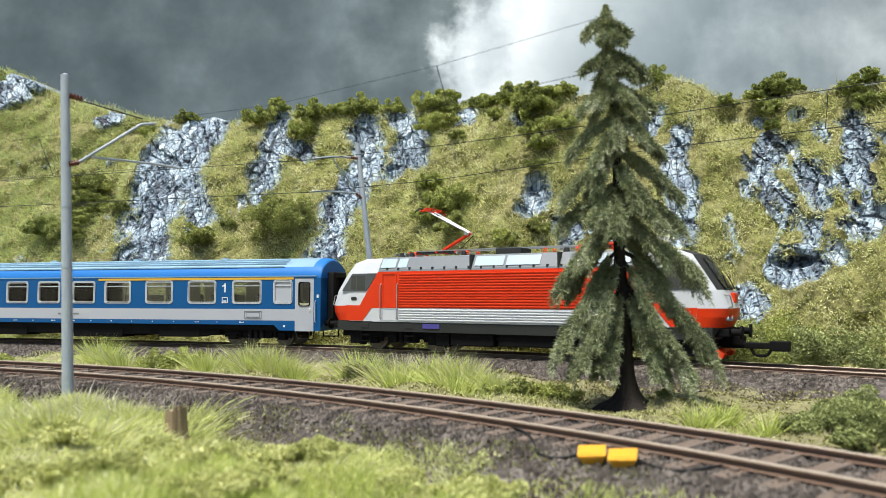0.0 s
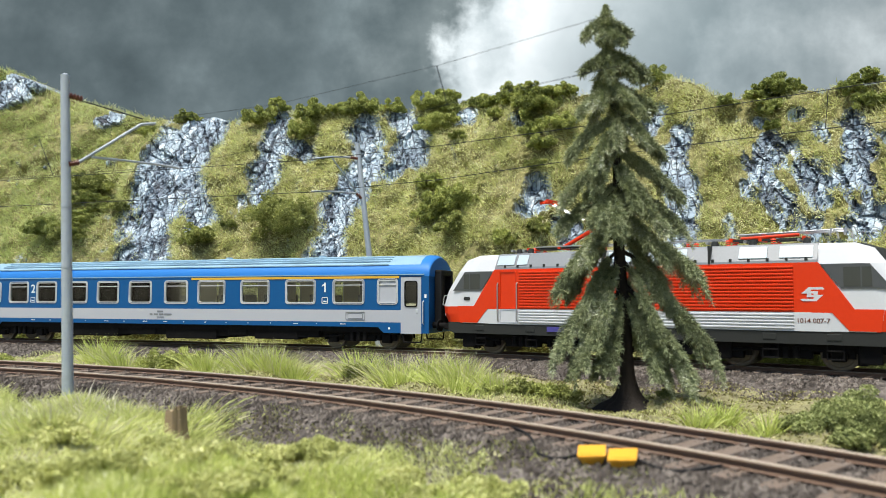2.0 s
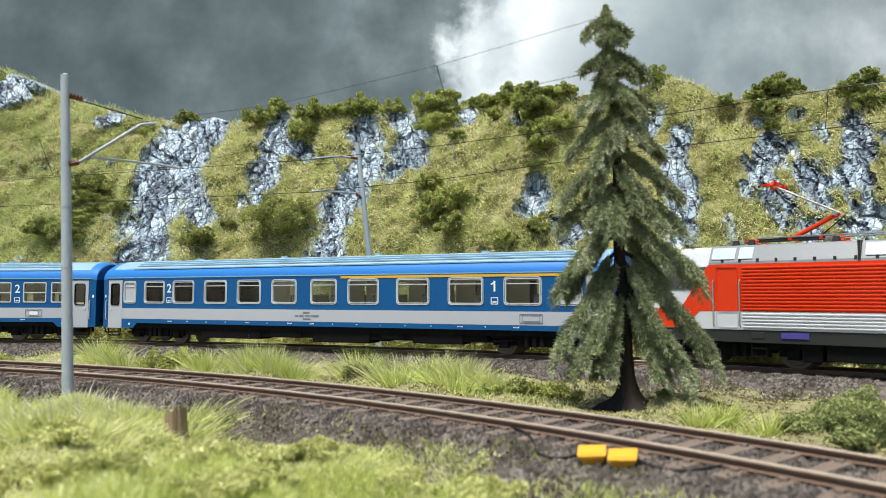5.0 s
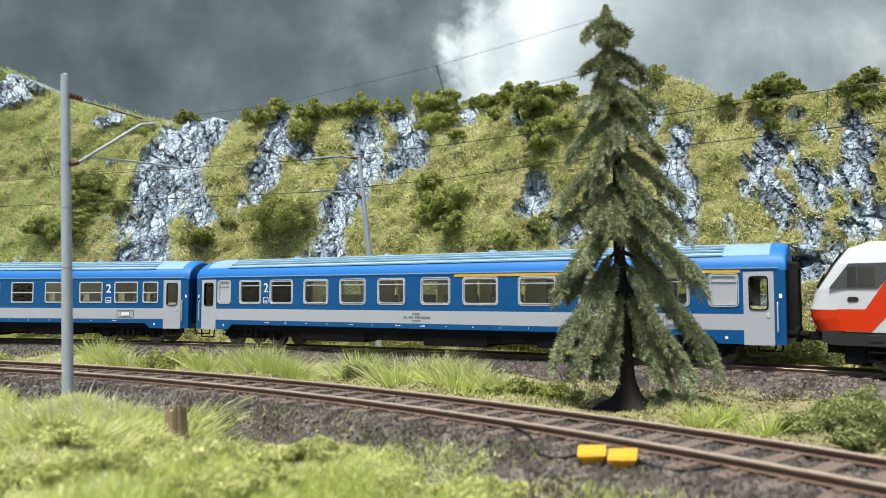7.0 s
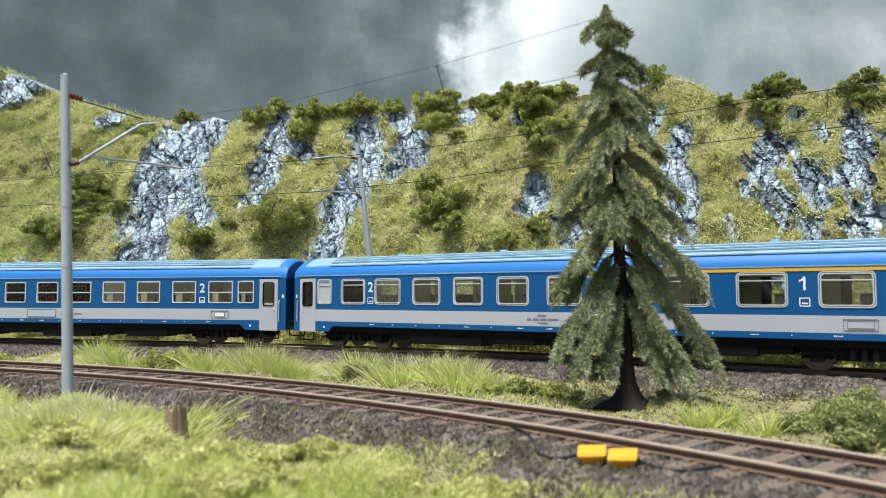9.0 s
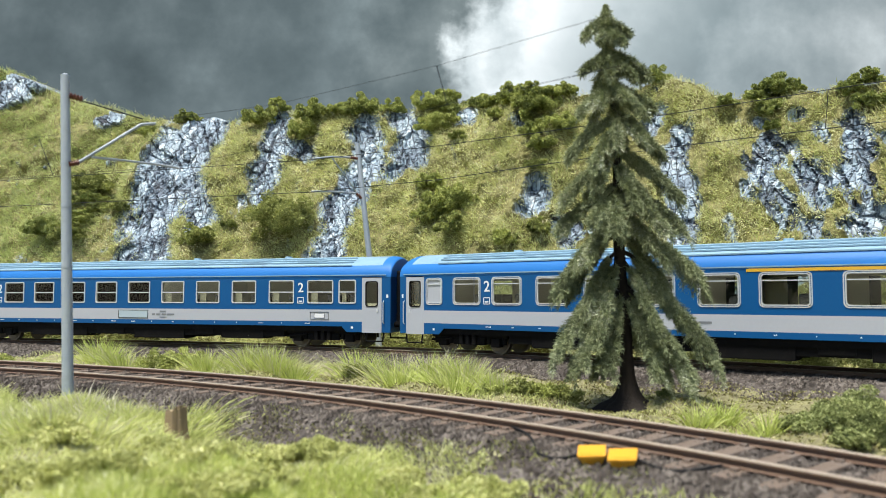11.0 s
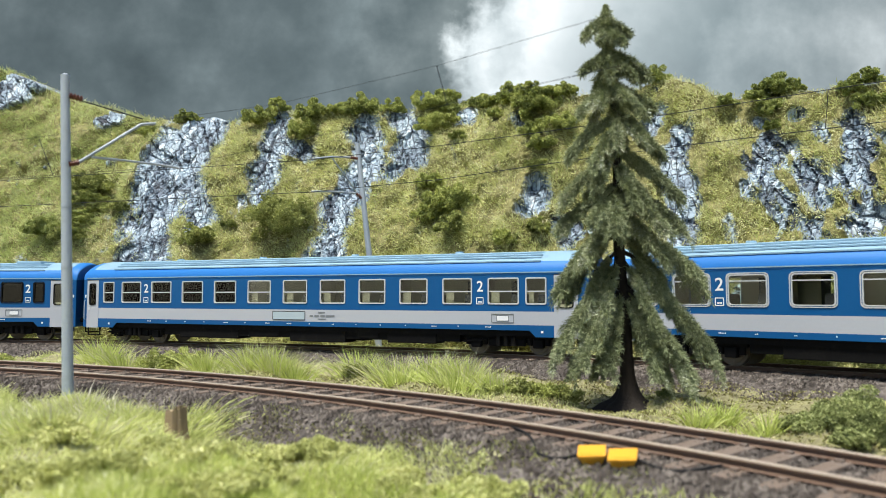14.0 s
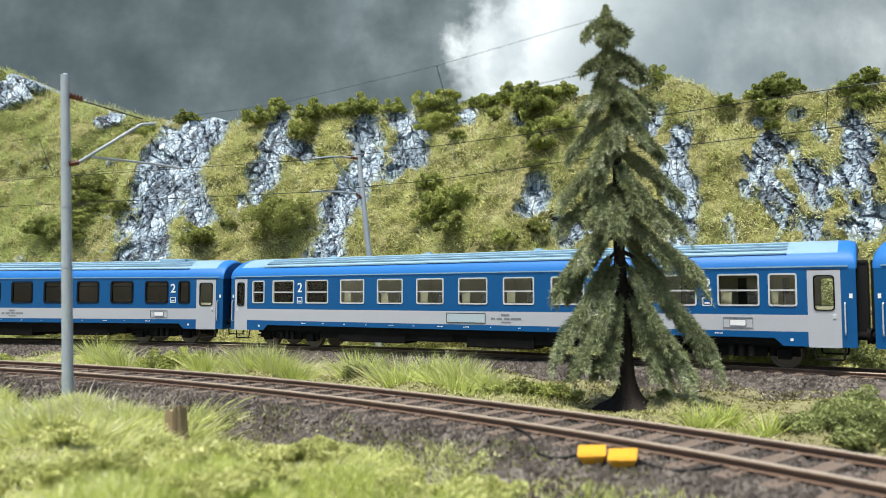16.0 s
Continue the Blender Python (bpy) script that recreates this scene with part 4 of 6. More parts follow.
def coaches():
    first = [(-11.35, -10.62, "wc"), (-10.0, -8.78, "top"), (-8.18, -6.95, "top"), (-6.26, -5.02, "top"), (-4.34, -3.10, "top"), (-2.42, -1.18, "top"), (-0.37, 0.87, "top"),
             (1.5, 2.9, "top"), (3.8, 5.2, "top"), (6.1, 7.5, "top"), (8.42, 9.82, "top"), (10.5, 11.35, "wc")]
    a = coach("blue model coach with grey stripe and yellow first class line", first, [(-12.42, -11.5), (11.53, 12.43)], (1.1, 11.45), [(8.0, "1"), (-8.45, "2")], False)
    second = [(-11.4, -10.7, "bar")] + [(-10.17 + 1.904 * i, -8.95 + 1.904 * i, "bar") for i in range(11)] + [(10.38, 11.16, "bar")]
    b = coach("blue second class model coach with silver half-drop windows", second, [(-12.52, -11.74), (11.46, 12.36)], None, [(8.53, "2"), (-8.61, "2")], True)
    third = [(-11.0, -10.5, "top")] + [(-9.86 + 1.86 * i, -8.72 + 1.86 * i, "top") for i in range(11)] + [(10.5, 11.02, "top")]
    c = coach("blue air-conditioned model coach with dark windows and pale doors", third, [(-12.4, -11.4), (11.4, 12.4)], None, [(10.18, "2"), (-10.2, "2")], False, True)
    return a, b, c


def locomotive():
    t = thing("electric_locomotive", None, "red and white model electric locomotive with raised pantograph", "locomotive")
    W = 1.44
    # centre body
    bm = bmesh.new()
    box(bm, -5.6, 5.6, -W, W, 1.2, 3.26)
    part("body", bm, "red", t, "orange-red ribbed body")
    for mat, n, z0, dz, hz in (("red", 13, 1.80, 0.108, 0.070), ("white", 5, 1.25, 0.1, 0.065)):
        bm = bmesh.new()
        box(bm, -4.55, 4.92, -0.03, 0.035, 0, hz, 0.024)
        first = None
        for side in (-1, 1):
            for i in range(n):
                m = at(0, side * (W + 0.012) - 0.005, z0 + i * dz)
                first = part("side_rib", bm, mat, t, at=m) if first is None else again(first, t, m) and first
    for side in (-1, 1):
        bm = bmesh.new()
        box(bm, -5.9, 5.9, side * W - 0.012, side * W + 0.012, 1.19, 1.76)
        part("white_band", bm, "white", t, "white band along the flank")
    # cabs
    lev = [(0.80, 7.85, 1.36), (1.2, 8.08, 1.44), (1.55, 8.26, 1.44), (1.84, 8.30, 1.44), (2.45, 8.10, 1.42), (3.2, 7.62, 1.36), (3.66, 7.30, 1.2), (3.84, 6.8, 1.05)]
    for e in (-1, 1):
        bm = bmesh.new()
        rows = []
        for z, uf, w in lev:
            half = [(5.5, w), (uf - 1.0, w), (uf - 0.55, w * 0.965), (uf - 0.22, w * 0.86), (uf - 0.06, w * 0.62), (uf, w * 0.3), (uf, 0.0)]
            pts = half + [(u, -y) for u, y in half[-2::-1]]
            rows.append([bm.verts.new((e * u, y, z)) for u, y in pts])
        for j, (a, b) in enumerate(zip(rows, rows[1:])):
            for i in range(len(a) - 1):
                f = bm.faces.new((a[i], a[i + 1], b[i + 1], b[i]))
                f.smooth = 1 <= i <= len(a) - 3
                nose = 3 <= i <= len(a) - 5
                f.material_index = 2 if j == 0 else (1 if j <= 2 else (2 if nose and j >= 4 else 0))
                if 1 <= j <= 2 and not (1 <= i <= len(a) - 3):
                    f.material_index = 0
        for r in rows:
            for v in r:
                for g in v.link_edges:
                    g.smooth = abs(g.verts[0].co.z - g.verts[1].co.z) > 0.01
        bm.faces.new(rows[-1])
        bm.faces.new(rows[0]).material_index = 2
        bmesh.ops.recalc_face_normals(bm, faces=bm.faces)
        cab = part("cab", bm, ("white", "red", "grey"), t, "white sloping cab with red lower nose")
        for side in (-1, 1):
            y = side * (W + 0.002)
            yy = sorted((y - side * 0.02, y + side * 0.012))
            bm = bmesh.new()
            prism(bm, [(e * 5.4, 3.25), (e * 5.4, 1.75), (e * 5.95, 1.75), (e * 6.4, 1.22), (e * 7.2, 1.22), (e * 7.3, 1.86), (e * 6.55, 1.86), (e * 5.62, 3.25)], *yy)
            part("red_panel", bm, "red", cab)
            bm = bmesh.new()
            yy2 = sorted((side * 1.32, side * (W + 0.006)))
            prism(bm, [(e * 5.66, 3.2), (e * 6.22, 2.46), (e * 7.52, 2.46), (e * 6.96, 3.2)], *yy2)
            part("window_band", bm, "bandgrey", cab, "dark grey window band")
            bm = bmesh.new()
            y3 = side * (W + 0.012)
            prism(bm, [(e * 6.28, 3.1), (e * 6.28, 2.52), (e * 6.72, 2.52), (e * 6.72, 3.1)], *sorted((y3 - side * 0.01, y3)))
            prism(bm, [(e * 6.76, 3.1), (e * 6.76, 2.52), (e * 7.02, 2.52), (e * 7.0, 3.1)], *sorted((y3 - side * 0.01, y3)))
            part("cab_window", bm, "cabglass", cab, "dark glossy cab window")
            if e < 0:
                bm = bmesh.new()
                prism(bm, rounded(-7.02, -6.72, 2.08, 2.22, 0.069), *sorted((y3 - side * 0.01, y3)))
                part("crest", bm, "grey", cab, "small dark oval crest")
                for i in range(4):
                    bm = bmesh.new()
                    prism(bm, [(-7.25 + i * 0.03, 1.72 - i * 0.1), (-6.85, 1.72 - i * 0.1), (-6.85, 1.69 - i * 0.1), (-7.25 + i * 0.03, 1.69 - i * 0.1)], *sorted((y3 - side * 0.01, y3)))
                    part("marking_bar", bm, "white", cab)
        # windscreen, lights, handrails
        bm = bmesh.new()
        for side in (-1, 1):
            q = [bm.verts.new(p) for p in ((e * 8.14, side * 0.05, 2.47), (e * 8.07, side * 0.84, 2.49), (e * 7.36, side * 0.78, 3.58), (e * 7.40, side * 0.05, 3.58))]
            bm.faces.new(q)
        bmesh.ops.solidify(bm, geom=bm.faces[:], thickness=0.02)
        part("windscreen", bm, "cabglass", cab, "dark glossy windscreen")
        for side in (-1, 1):
            bm = bmesh.new()
            tube(bm, [(e * 8.12, side * 0.6, 2.5), (e * 7.93, side * 0.45, 2.95)], 0.02)
            part("wiper", bm, "black", cab)
        for side in (-1, 1):
            for q in (0.72, 0.95):
                bm = bmesh.new()
                rod(bm, (e * 7.9, side * q, 1.5), (e * (8.27 - 0.08 * (q > 0.9)), side * q, 1.5), 0.075, seg=12)
                part("headlight", bm, "palegrey", cab)
        bm = bmesh.new()
        box(bm, *sorted((e * 8.0, e * 8.29)), -0.3, 0.3, 2.02, 2.36, 0.03)
        part("nose_emblem", bm, "red", cab, "red nose emblem")
        for side in (-1, 1):
            bm = bmesh.new()
            tube(bm, [(e * 8.15, side * 0.98, 1.85), (e * 8.32, side * 1.0, 1.9), (e * 8.25, side * 1.0, 2.25), (e * 8.05, side * 0.95, 2.3)], 0.022)
            part("grab_rail", bm, "steel", cab)
        hook(t, e * 8.25, e)
        bm = bmesh.new()
        box(bm, *sorted((e * 8.1, e * 8.4)), -0.16, 0.16, 0.92, 1.14, 0.03)
        box(bm, *sorted((e * 7.7, e * 8.2)), -1.1, 1.1, 0.9, 1.16, 0.05)
        part("buffer_beam", bm, "black", t)
        if e > 0:
            bm = bmesh.new()
            box(bm, 7.8, 9.9, -0.17, 0.17, 0.50, 0.70, 0.04)
            box(bm, 7.7, 8.5, -0.32, 0.32, 0.60, 0.92, 0.04)
            box(bm, 9.3, 9.9, -0.26, 0.26, 0.44, 0.76, 0.03)
            tube(bm, [(8.7, -0.1, 0.5), (8.85, -0.1, 0.28), (9.2, -0.1, 0.28), (9.35, -0.1, 0.5)], 0.05)
            part("coupler", bm, "black", t, "long black model coupler")
            bm = bmesh.new()
            for side in (-1, 1):
                prism(bm, [(7.62, 0.46), (7.86, 0.46), (8.04, 0.34), (7.98, 0.2), (7.8, 0.17), (7.66, 0.28)], *sorted((side * 0.62, side * 1.08)))
            box(bm, 7.6, 7.95, -0.5, 0.5, 0.36, 0.5, 0.03)
            for side in (-1, 1):
                box(bm, 7.58, 7.8, side * 0.8 - 0.06, side * 0.8 + 0.06, 0.40, 0.95, mat=1)
            part("rail_guard", bm, ("red", "black"), t, "red rail guard")
    # doors behind the rear cab, and near the front
    for side in (-1, 1):
        y = side * (W + 0.01)
        bm = bmesh.new()
        ring(bm, -5.38, -4.68, 1.77, 3.18, 0.05, 0.03, y - 0.015, y + 0.015)
        ring(bm, -5.38, -4.68, 1.24, 1.75, 0.03, 0.03, y - 0.015, y + 0.015, mat=1)
        d = part("side_door", bm, ("red", "stripe"), t, "red side door outline")
        for q in (-5.45, -4.62):
            bm = bmesh.new()
            tube(bm, [(q, y, 1.3), (q, y + side * 0.07, 1.35), (q, y + side * 0.07, 2.7), (q, y, 2.75)], 0.025)
            part("grab_rail", bm, "steel", d)
        # emblem on the flank: two interlocked bars
        bm = bmesh.new()
        yy = sorted((y - side * 0.01, y + side * 0.006))
        for fl in (1, -1):
            prism(bm, [(5.44 + fl * 0.28, 2.3 + fl * 0.21), (5.44 - fl * 0.1, 2.3 + fl * 0.21), (5.44 - fl * 0.3, 2.3 + fl * 0.02), (5.44 + fl * 0.02, 2.3 + fl * 0.02), (5.44 + fl * 0.05, 2.3 - fl * 0.04), (5.44 + fl * 0.14, 2.3 - fl * 0.04), (5.44 + fl * 0.16, 2.3 + fl * 0.09), (5.44 - fl * 0.06, 2.3 + fl * 0.09), (5.44 - fl * 0.02, 2.3 + fl * 0.14), (5.44 + fl * 0.34, 2.3 + fl * 0.14)], *yy)
        part("flank_emblem", bm, "white", t, "white emblem of two hooked bars")
        words("1014 007-7", 0.20, "insulator", t, at(5.44, side * (W + 0.018), 1.50, 90, 0, 0 if side < 0 else 180))
        bm = bmesh.new()
        box(bm, -3.4, -2.62, y - 0.01, y + 0.012, 0.95, 1.13)
        part("maker_plate", bm, "plate", t, "small blue plate")
    # skirt
    bm = bmesh.new()
    prism(bm, [(-7.75, 1.22), (-7.75, 0.9), (-7.5, 0.8), (7.5, 0.8), (7.75, 0.9), (7.75, 1.22)], -1.43, 1.43)
    for side in (-1, 1):
        for q in (-6.3, -4.1, 6.0, 4.2):
            box(bm, q - 0.2, q + 0.2, side * 1.43 - 0.02, side * 1.43 + 0.02, 0.92, 1.12, 0.02)
            for z in (0.35, 0.6):
                box(bm, q - 0.22, q + 0.22, side * 1.34 - 0.06, side * 1.34 + 0.06, z, z + 0.04, mat=1)
            for w in (-0.22, 0.22):
                rod(bm, (q + w, side * 1.34, 0.35), (q + w, side * 1.34, 0.9), 0.02, seg=6, mat=1)
    part("skirt", bm, ("grey", "black"), t, "dark grey skirt with steps")
    bm = bmesh.new()
    for a, b, z in ((-2.2, -0.3, 0.3), (-0.1, 2.2, 0.34)):
        box(bm, a, b, -1.3, 1.3, z, 0.85, 0.05)
    # long black filler, added in place of the shadow under the body
    box(bm, -7.7, 7.7, -1.1, 1.1, 0.55, 0.9)
    for q in (-6.9, -2.6, 2.7, 6.9):
        box(bm, q - 0.3, q + 0.3, -1.25, 1.25, 0.25, 0.85, 0.05)
    part("underframe", bm, "black", t)
    # roof
    bm = bmesh.new()
    sec = [(1.44, 3.26), (1.42, 3.34), (1.12, 3.84), (0.9, 3.88)]
    sec = sec + [(-y, z) for y, z in sec[::-1]]
    rows = [[bm.verts.new((u, y, z)) for y, z in sec] for u in (-5.6, 5.6)]
    for i in range(len(sec) - 1):
        bm.faces.new((rows[0][i], rows[1][i], rows[1][i + 1], rows[0][i + 1]))
    for r in rows:
        bm.faces.new(r)
    bmesh.ops.recalc_face_normals(bm, faces=bm.faces)
    roof = part("roof", bm, "midgrey", t, "mid grey roof with sloping flanks")
    for side in (-1, 1):
        for a, b in ((-5.55, -4.75), (-4.7, -4.2), (-1.1, 0.2), (0.25, 1.7), (3.3, 4.2), (4.5, 5.5)):
            bm = bmesh.new()
            m = Matrix.Translation((0, side * 1.28, 3.6)) @ Matrix.Rotation(side * radians(-59), 4, "X")
            box(bm, a + 0.03, b - 0.03, -0.22, 0.22, -0.015, 0.02, 0.01, m=m)
            part("roof_panel", bm, "palegrey", roof, "pale grille panel")
        bm = bmesh.new()
        for q in np.arange(-5.2, 5.4, 0.55):
            box(bm, q, q + 0.08, side * 1.42 - 0.02, side * 1.42 + 0.03, 3.32, 3.42)
        box(bm, -1.25, -1.18, *sorted((side * 1.1, side * 1.46)), 3.28, 3.86)
        box(bm, 2.4, 2.47, *sorted((side * 1.1, side * 1.46)), 3.28, 3.86)
        part("roof_bolts", bm, "grey", roof)
    bm = bmesh.new()
    box(bm, -0.6, 0.5, -0.5, 0.5, 3.88, 4.14, 0.04)
    for q in (-5.2, -4.7, -2.2, 2.2, 3.4, 5.0):
        rod(bm, (q, -0.8, 4.0), (q, 0.8, 4.0), 0.05, seg=8, mat=2)
        rod(bm, (q + 0.2, -0.55, 3.9), (q + 0.2, -0.55, 4.06), 0.13, 0.1, 10)
    for q in (-4.4, -1.9, 1.5, 2.8, 4.2):
        for y in (-0.45, 0.45):
            for z in (3.9, 3.97, 4.04):
                rod(bm, (q, y, z), (q, y, z + 0.05), 0.10, 0.06, 10, mat=1)
    tube(bm, [(-4.4, 0.45, 4.12), (-1.9, 0.45, 4.12), (1.5, 0.3, 4.14), (4.2, 0.45, 4.12)], 0.025, mat=2)
    tube(bm, [(-4.4, -0.45, 4.12), (-1.9, -0.45, 4.12), (1.5, -0.3, 4.14), (2.8, -0.45, 4.12)], 0.025, mat=2)
    part("roof_equipment", bm, ("grey", "red", "steel"), roof, "red insulators and bus bars")
    # pantographs: the rear one raised, the front one folded
    bm = bmesh.new()
    for x0 in (-3.55,):
        for y in (-0.4, 0.4):
            box(bm, x0 - 1.2, x0 + 1.2, y - 0.04, y + 0.04, 4.03, 4.09, mat=2)
        for x in (-1.1, 0.2, 1.1):
            box(bm, x0 + x - 0.05, x0 + x + 0.05, -0.5, 0.5, 4.02, 4.10)
        rod(bm, (x0 + 0.15, 0, 4.1), (x0 + 1.55, 0, 4.82), 0.075, seg=10)
        for y in (-0.06, 0.06):
            rod(bm, (x0 + 1.55, y * 2, 4.82), (x0 - 0.35, y * 5, 5.82), 0.035, 0.03, 8, mat=1)
        rod(bm, (x0 + 0.9, 0.12, 4.1), (x0 + 1.68, 0.0, 4.72), 0.02, seg=6, mat=2)
        rod(bm, (x0 + 1.45, -0.25, 4.8), (x0 + 1.45, 0.25, 4.8), 0.07, seg=10, mat=1)
        for x in (-0.55, -0.2):
            tube(bm, [(x0 + x, -0.95, 5.72), (x0 + x, -0.65, 5.9), (x0 + x, 0.65, 5.9), (x0 + x, 0.95, 5.72)], 0.035, mat=2 if x < -0.3 else 0)
        box(bm, x0 - 0.62, x0 - 0.1, -0.45, -0.35, 5.78, 5.88, 0.02)
        box(bm, x0 - 0.62, x0 - 0.1, 0.35, 0.45, 5.78, 5.88, 0.02)
    part("pantograph", bm, ("red", "steel", "grey"), t, "raised red and steel pantograph")
    bm = bmesh.new()
    x0 = 4.0
    for y in (-0.4, 0.4):
        box(bm, x0 - 1.2, x0 + 1.2, y - 0.04, y + 0.04, 4.03, 4.09, mat=2)
    for x in (-1.1, -0.2, 1.1):
        box(bm, x0 + x - 0.05, x0 + x + 0.05, -0.5, 0.5, 4.02, 4.14)
    rod(bm, (x0 - 0.9, 0, 4.14), (x0 + 0.9, 0, 4.22), 0.06, seg=8)
    for y in (-0.06, 0.06):
        rod(bm, (x0 - 0.95, y * 2, 4.26), (x0 + 2.2, y * 6, 4.3), 0.035, seg=8, mat=1)
    for x in (1.9, 2.3):
        tube(bm, [(x0 + x, -0.95, 4.1), (x0 + x, -0.65, 4.3), (x0 + x, 0.65, 4.3), (x0 + x, 0.95, 4.1)], 0.035, mat=1)
    part("folded_pantograph", bm, ("red", "steel", "grey"), t, "folded red and steel pantograph")
    for e in (-1, 1):
        bogie(t, e * 4.6, 2.9, 0.54, True)
    return t


# ---- masts and wires ----
def insulator(bm, p, q, mat):
    p, q = Vector(p), Vector(q)
    rod(bm, p, q, 0.05, seg=8, mat=mat)
    for i in range(4):
        a = p.lerp(q, (i + 0.3) / 4)
        rod(bm, a, p.lerp(q, (i + 0.75) / 4), 0.085, 0.06, 10, mat=mat)


def masts():
    t = thing("catenary_mast", None, "tall grey round catenary mast beside the empty track", "catenary mast", "catenary masts")
    b, tp = Vector((-7.92, 16.1, -0.2)), Vector((-8.21, 16.1, 7.03))
    bm = bmesh.new()
    rod(bm, b, tp, 0.120, 0.092, 20)
    for k in (0.16, 0.42, 0.6, 0.73):
        rod(bm, b.lerp(tp, k), b.lerp(tp, k + 0.005), 0.126 - 0.028 * k, seg=20)
    rod(bm, tp, tp + Vector((0, 0, 0.04)), 0.088, 0.03, 16)
    part("pole", bm, "concrete", t, "grey tapered pole")
    for p, q in (((-8.08, 16.1, 5.08), (-7.88, 16.18, 5.13)), ((-8.1, 16.1, 6.58), (-7.86, 16.2, 6.52))):
        bm = bmesh.new()
        insulator(bm, p, q, 0)
        part("insulator", bm, "insulator", t, "red-brown ribbed insulator")
    bm = bmesh.new()
    tube(bm, [(-7.9, 16.2, 5.14), (-6.9, 17.0, 6.15), (-6.65, 17.2, 6.22)], 0.034, 8)
    tube(bm, [(-7.7, 16.35, 5.28), (-6.75, 17.5, 5.33), (-6.3, 17.9, 5.30)], 0.028, 8)
    part("cantilever", bm, "concrete", t, "thin grey cantilever arm")
    bm = bmesh.new()
    tube(bm, [(-8.1, 16.15, 6.55), (-6.95, 17.2, 6.33)], 0.015)
    part("stay_wire", bm, "wire", t)
    t = thing("catenary_mast", None, "leaning grey catenary mast behind the train by the rocks", "catenary mast", "catenary masts")
    b, tp = Vector((-3.15, 37.8, -0.6)), Vector((-4.35, 37.8, 9.96))
    bm = bmesh.new()
    rod(bm, b, tp, 0.17, 0.125, 20)
    rod(bm, tp, tp + Vector((0, 0, 0.05)), 0.13, 0.04, 16)
    part("pole", bm, "concrete", t, "grey tapered pole")
    for p, q in (((-4.31, 37.75, 9.20), (-4.66, 37.45, 9.20)), ((-4.10, 37.75, 7.17), (-4.35, 37.45, 7.39))):
        bm = bmesh.new()
        insulator(bm, p, q, 0)
        part("insulator", bm, "insulator", t, "red-brown ribbed insulator")
    bm = bmesh.new()
    tube(bm, [(-4.66, 37.45, 9.20), (-5.4, 36.2, 9.0), (-6.1, 34.7, 8.62)], 0.045, 8)
    tube(bm, [(-4.35, 37.45, 7.39), (-5.4, 36.2, 7.3), (-6.1, 34.7, 7.1)], 0.045, 8)
    tube(bm, [(-4.35, 37.45, 7.48), (-5.19, 34.98, 8.71)], 0.035, 8)
    part("cantilever", bm, "concrete", t, "thin grey cantilever arm")


def wires():
    def line(name, pts, r, label):
        bm = bmesh.new()
        tube(bm, pts, r, 6)
        tagged(part(name, bm, "wire", None), label, "overhead wire", "overhead wires")
    line("messenger_wire", [(-20, 23.2, 6.3), (-11.9, 20.05, 6.37), (-6.85, 17.2, 6.26), (-3.66, 16.37, 6.46), (-0.12, 13.89, 6.55), (2.31, 11.79, 6.62), (2.65, 11.5, 6.63)], 0.004, "thin black upper wire over the empty track")
    line("contact_wire", [(-20, 23.2, 5.38), (-11.9, 20.05, 5.38), (-6.5, 17.9, 5.33), (-3.34, 16.18, 5.56), (0.08, 13.73, 5.77), (2.3, 11.79, 5.78), (2.75, 11.4, 5.78)], 0.0048, "thin black lower wire over the empty track")
    for p, q in (((-10.6, 19.55, 6.36), (-10.1, 19.35, 5.37)), ((-3.66, 16.37, 6.46), (-3.34, 16.18, 5.58)), ((-0.12, 13.89, 6.55), (0.08, 13.73, 5.77))):
        line("dropper_wire", [p, q], 0.009, "short black dropper between overhead wires")
    line("messenger_wire", [(-34, 41, 8.4), (-23.8, 40.1, 8.43), (-6.0, 34.5, 8.55), (-0.1, 31.66, 8.63), (3.7, 29.5, 8.7), (8.0, 26.7, 8.75), (13.5, 22.6, 8.79), (20, 16, 8.8)], 0.014, "thin black upper wire over the train")
    line("contact_wire", [(-34, 41, 7.0), (-23.7, 40.1, 7.03), (-6.1, 34.6, 7.05), (-0.1, 31.66, 7.18), (3.7, 29.5, 7.4), (8.3, 26.46, 7.55), (13.5, 22.6, 7.54), (20, 16, 7.5)], 0.014, "thin black lower wire over the train")
    line("dropper_wire", [(12.2, 23.5, 8.77), (12.1, 23.55, 7.55)], 0.012, "short black dropper between overhead wires")


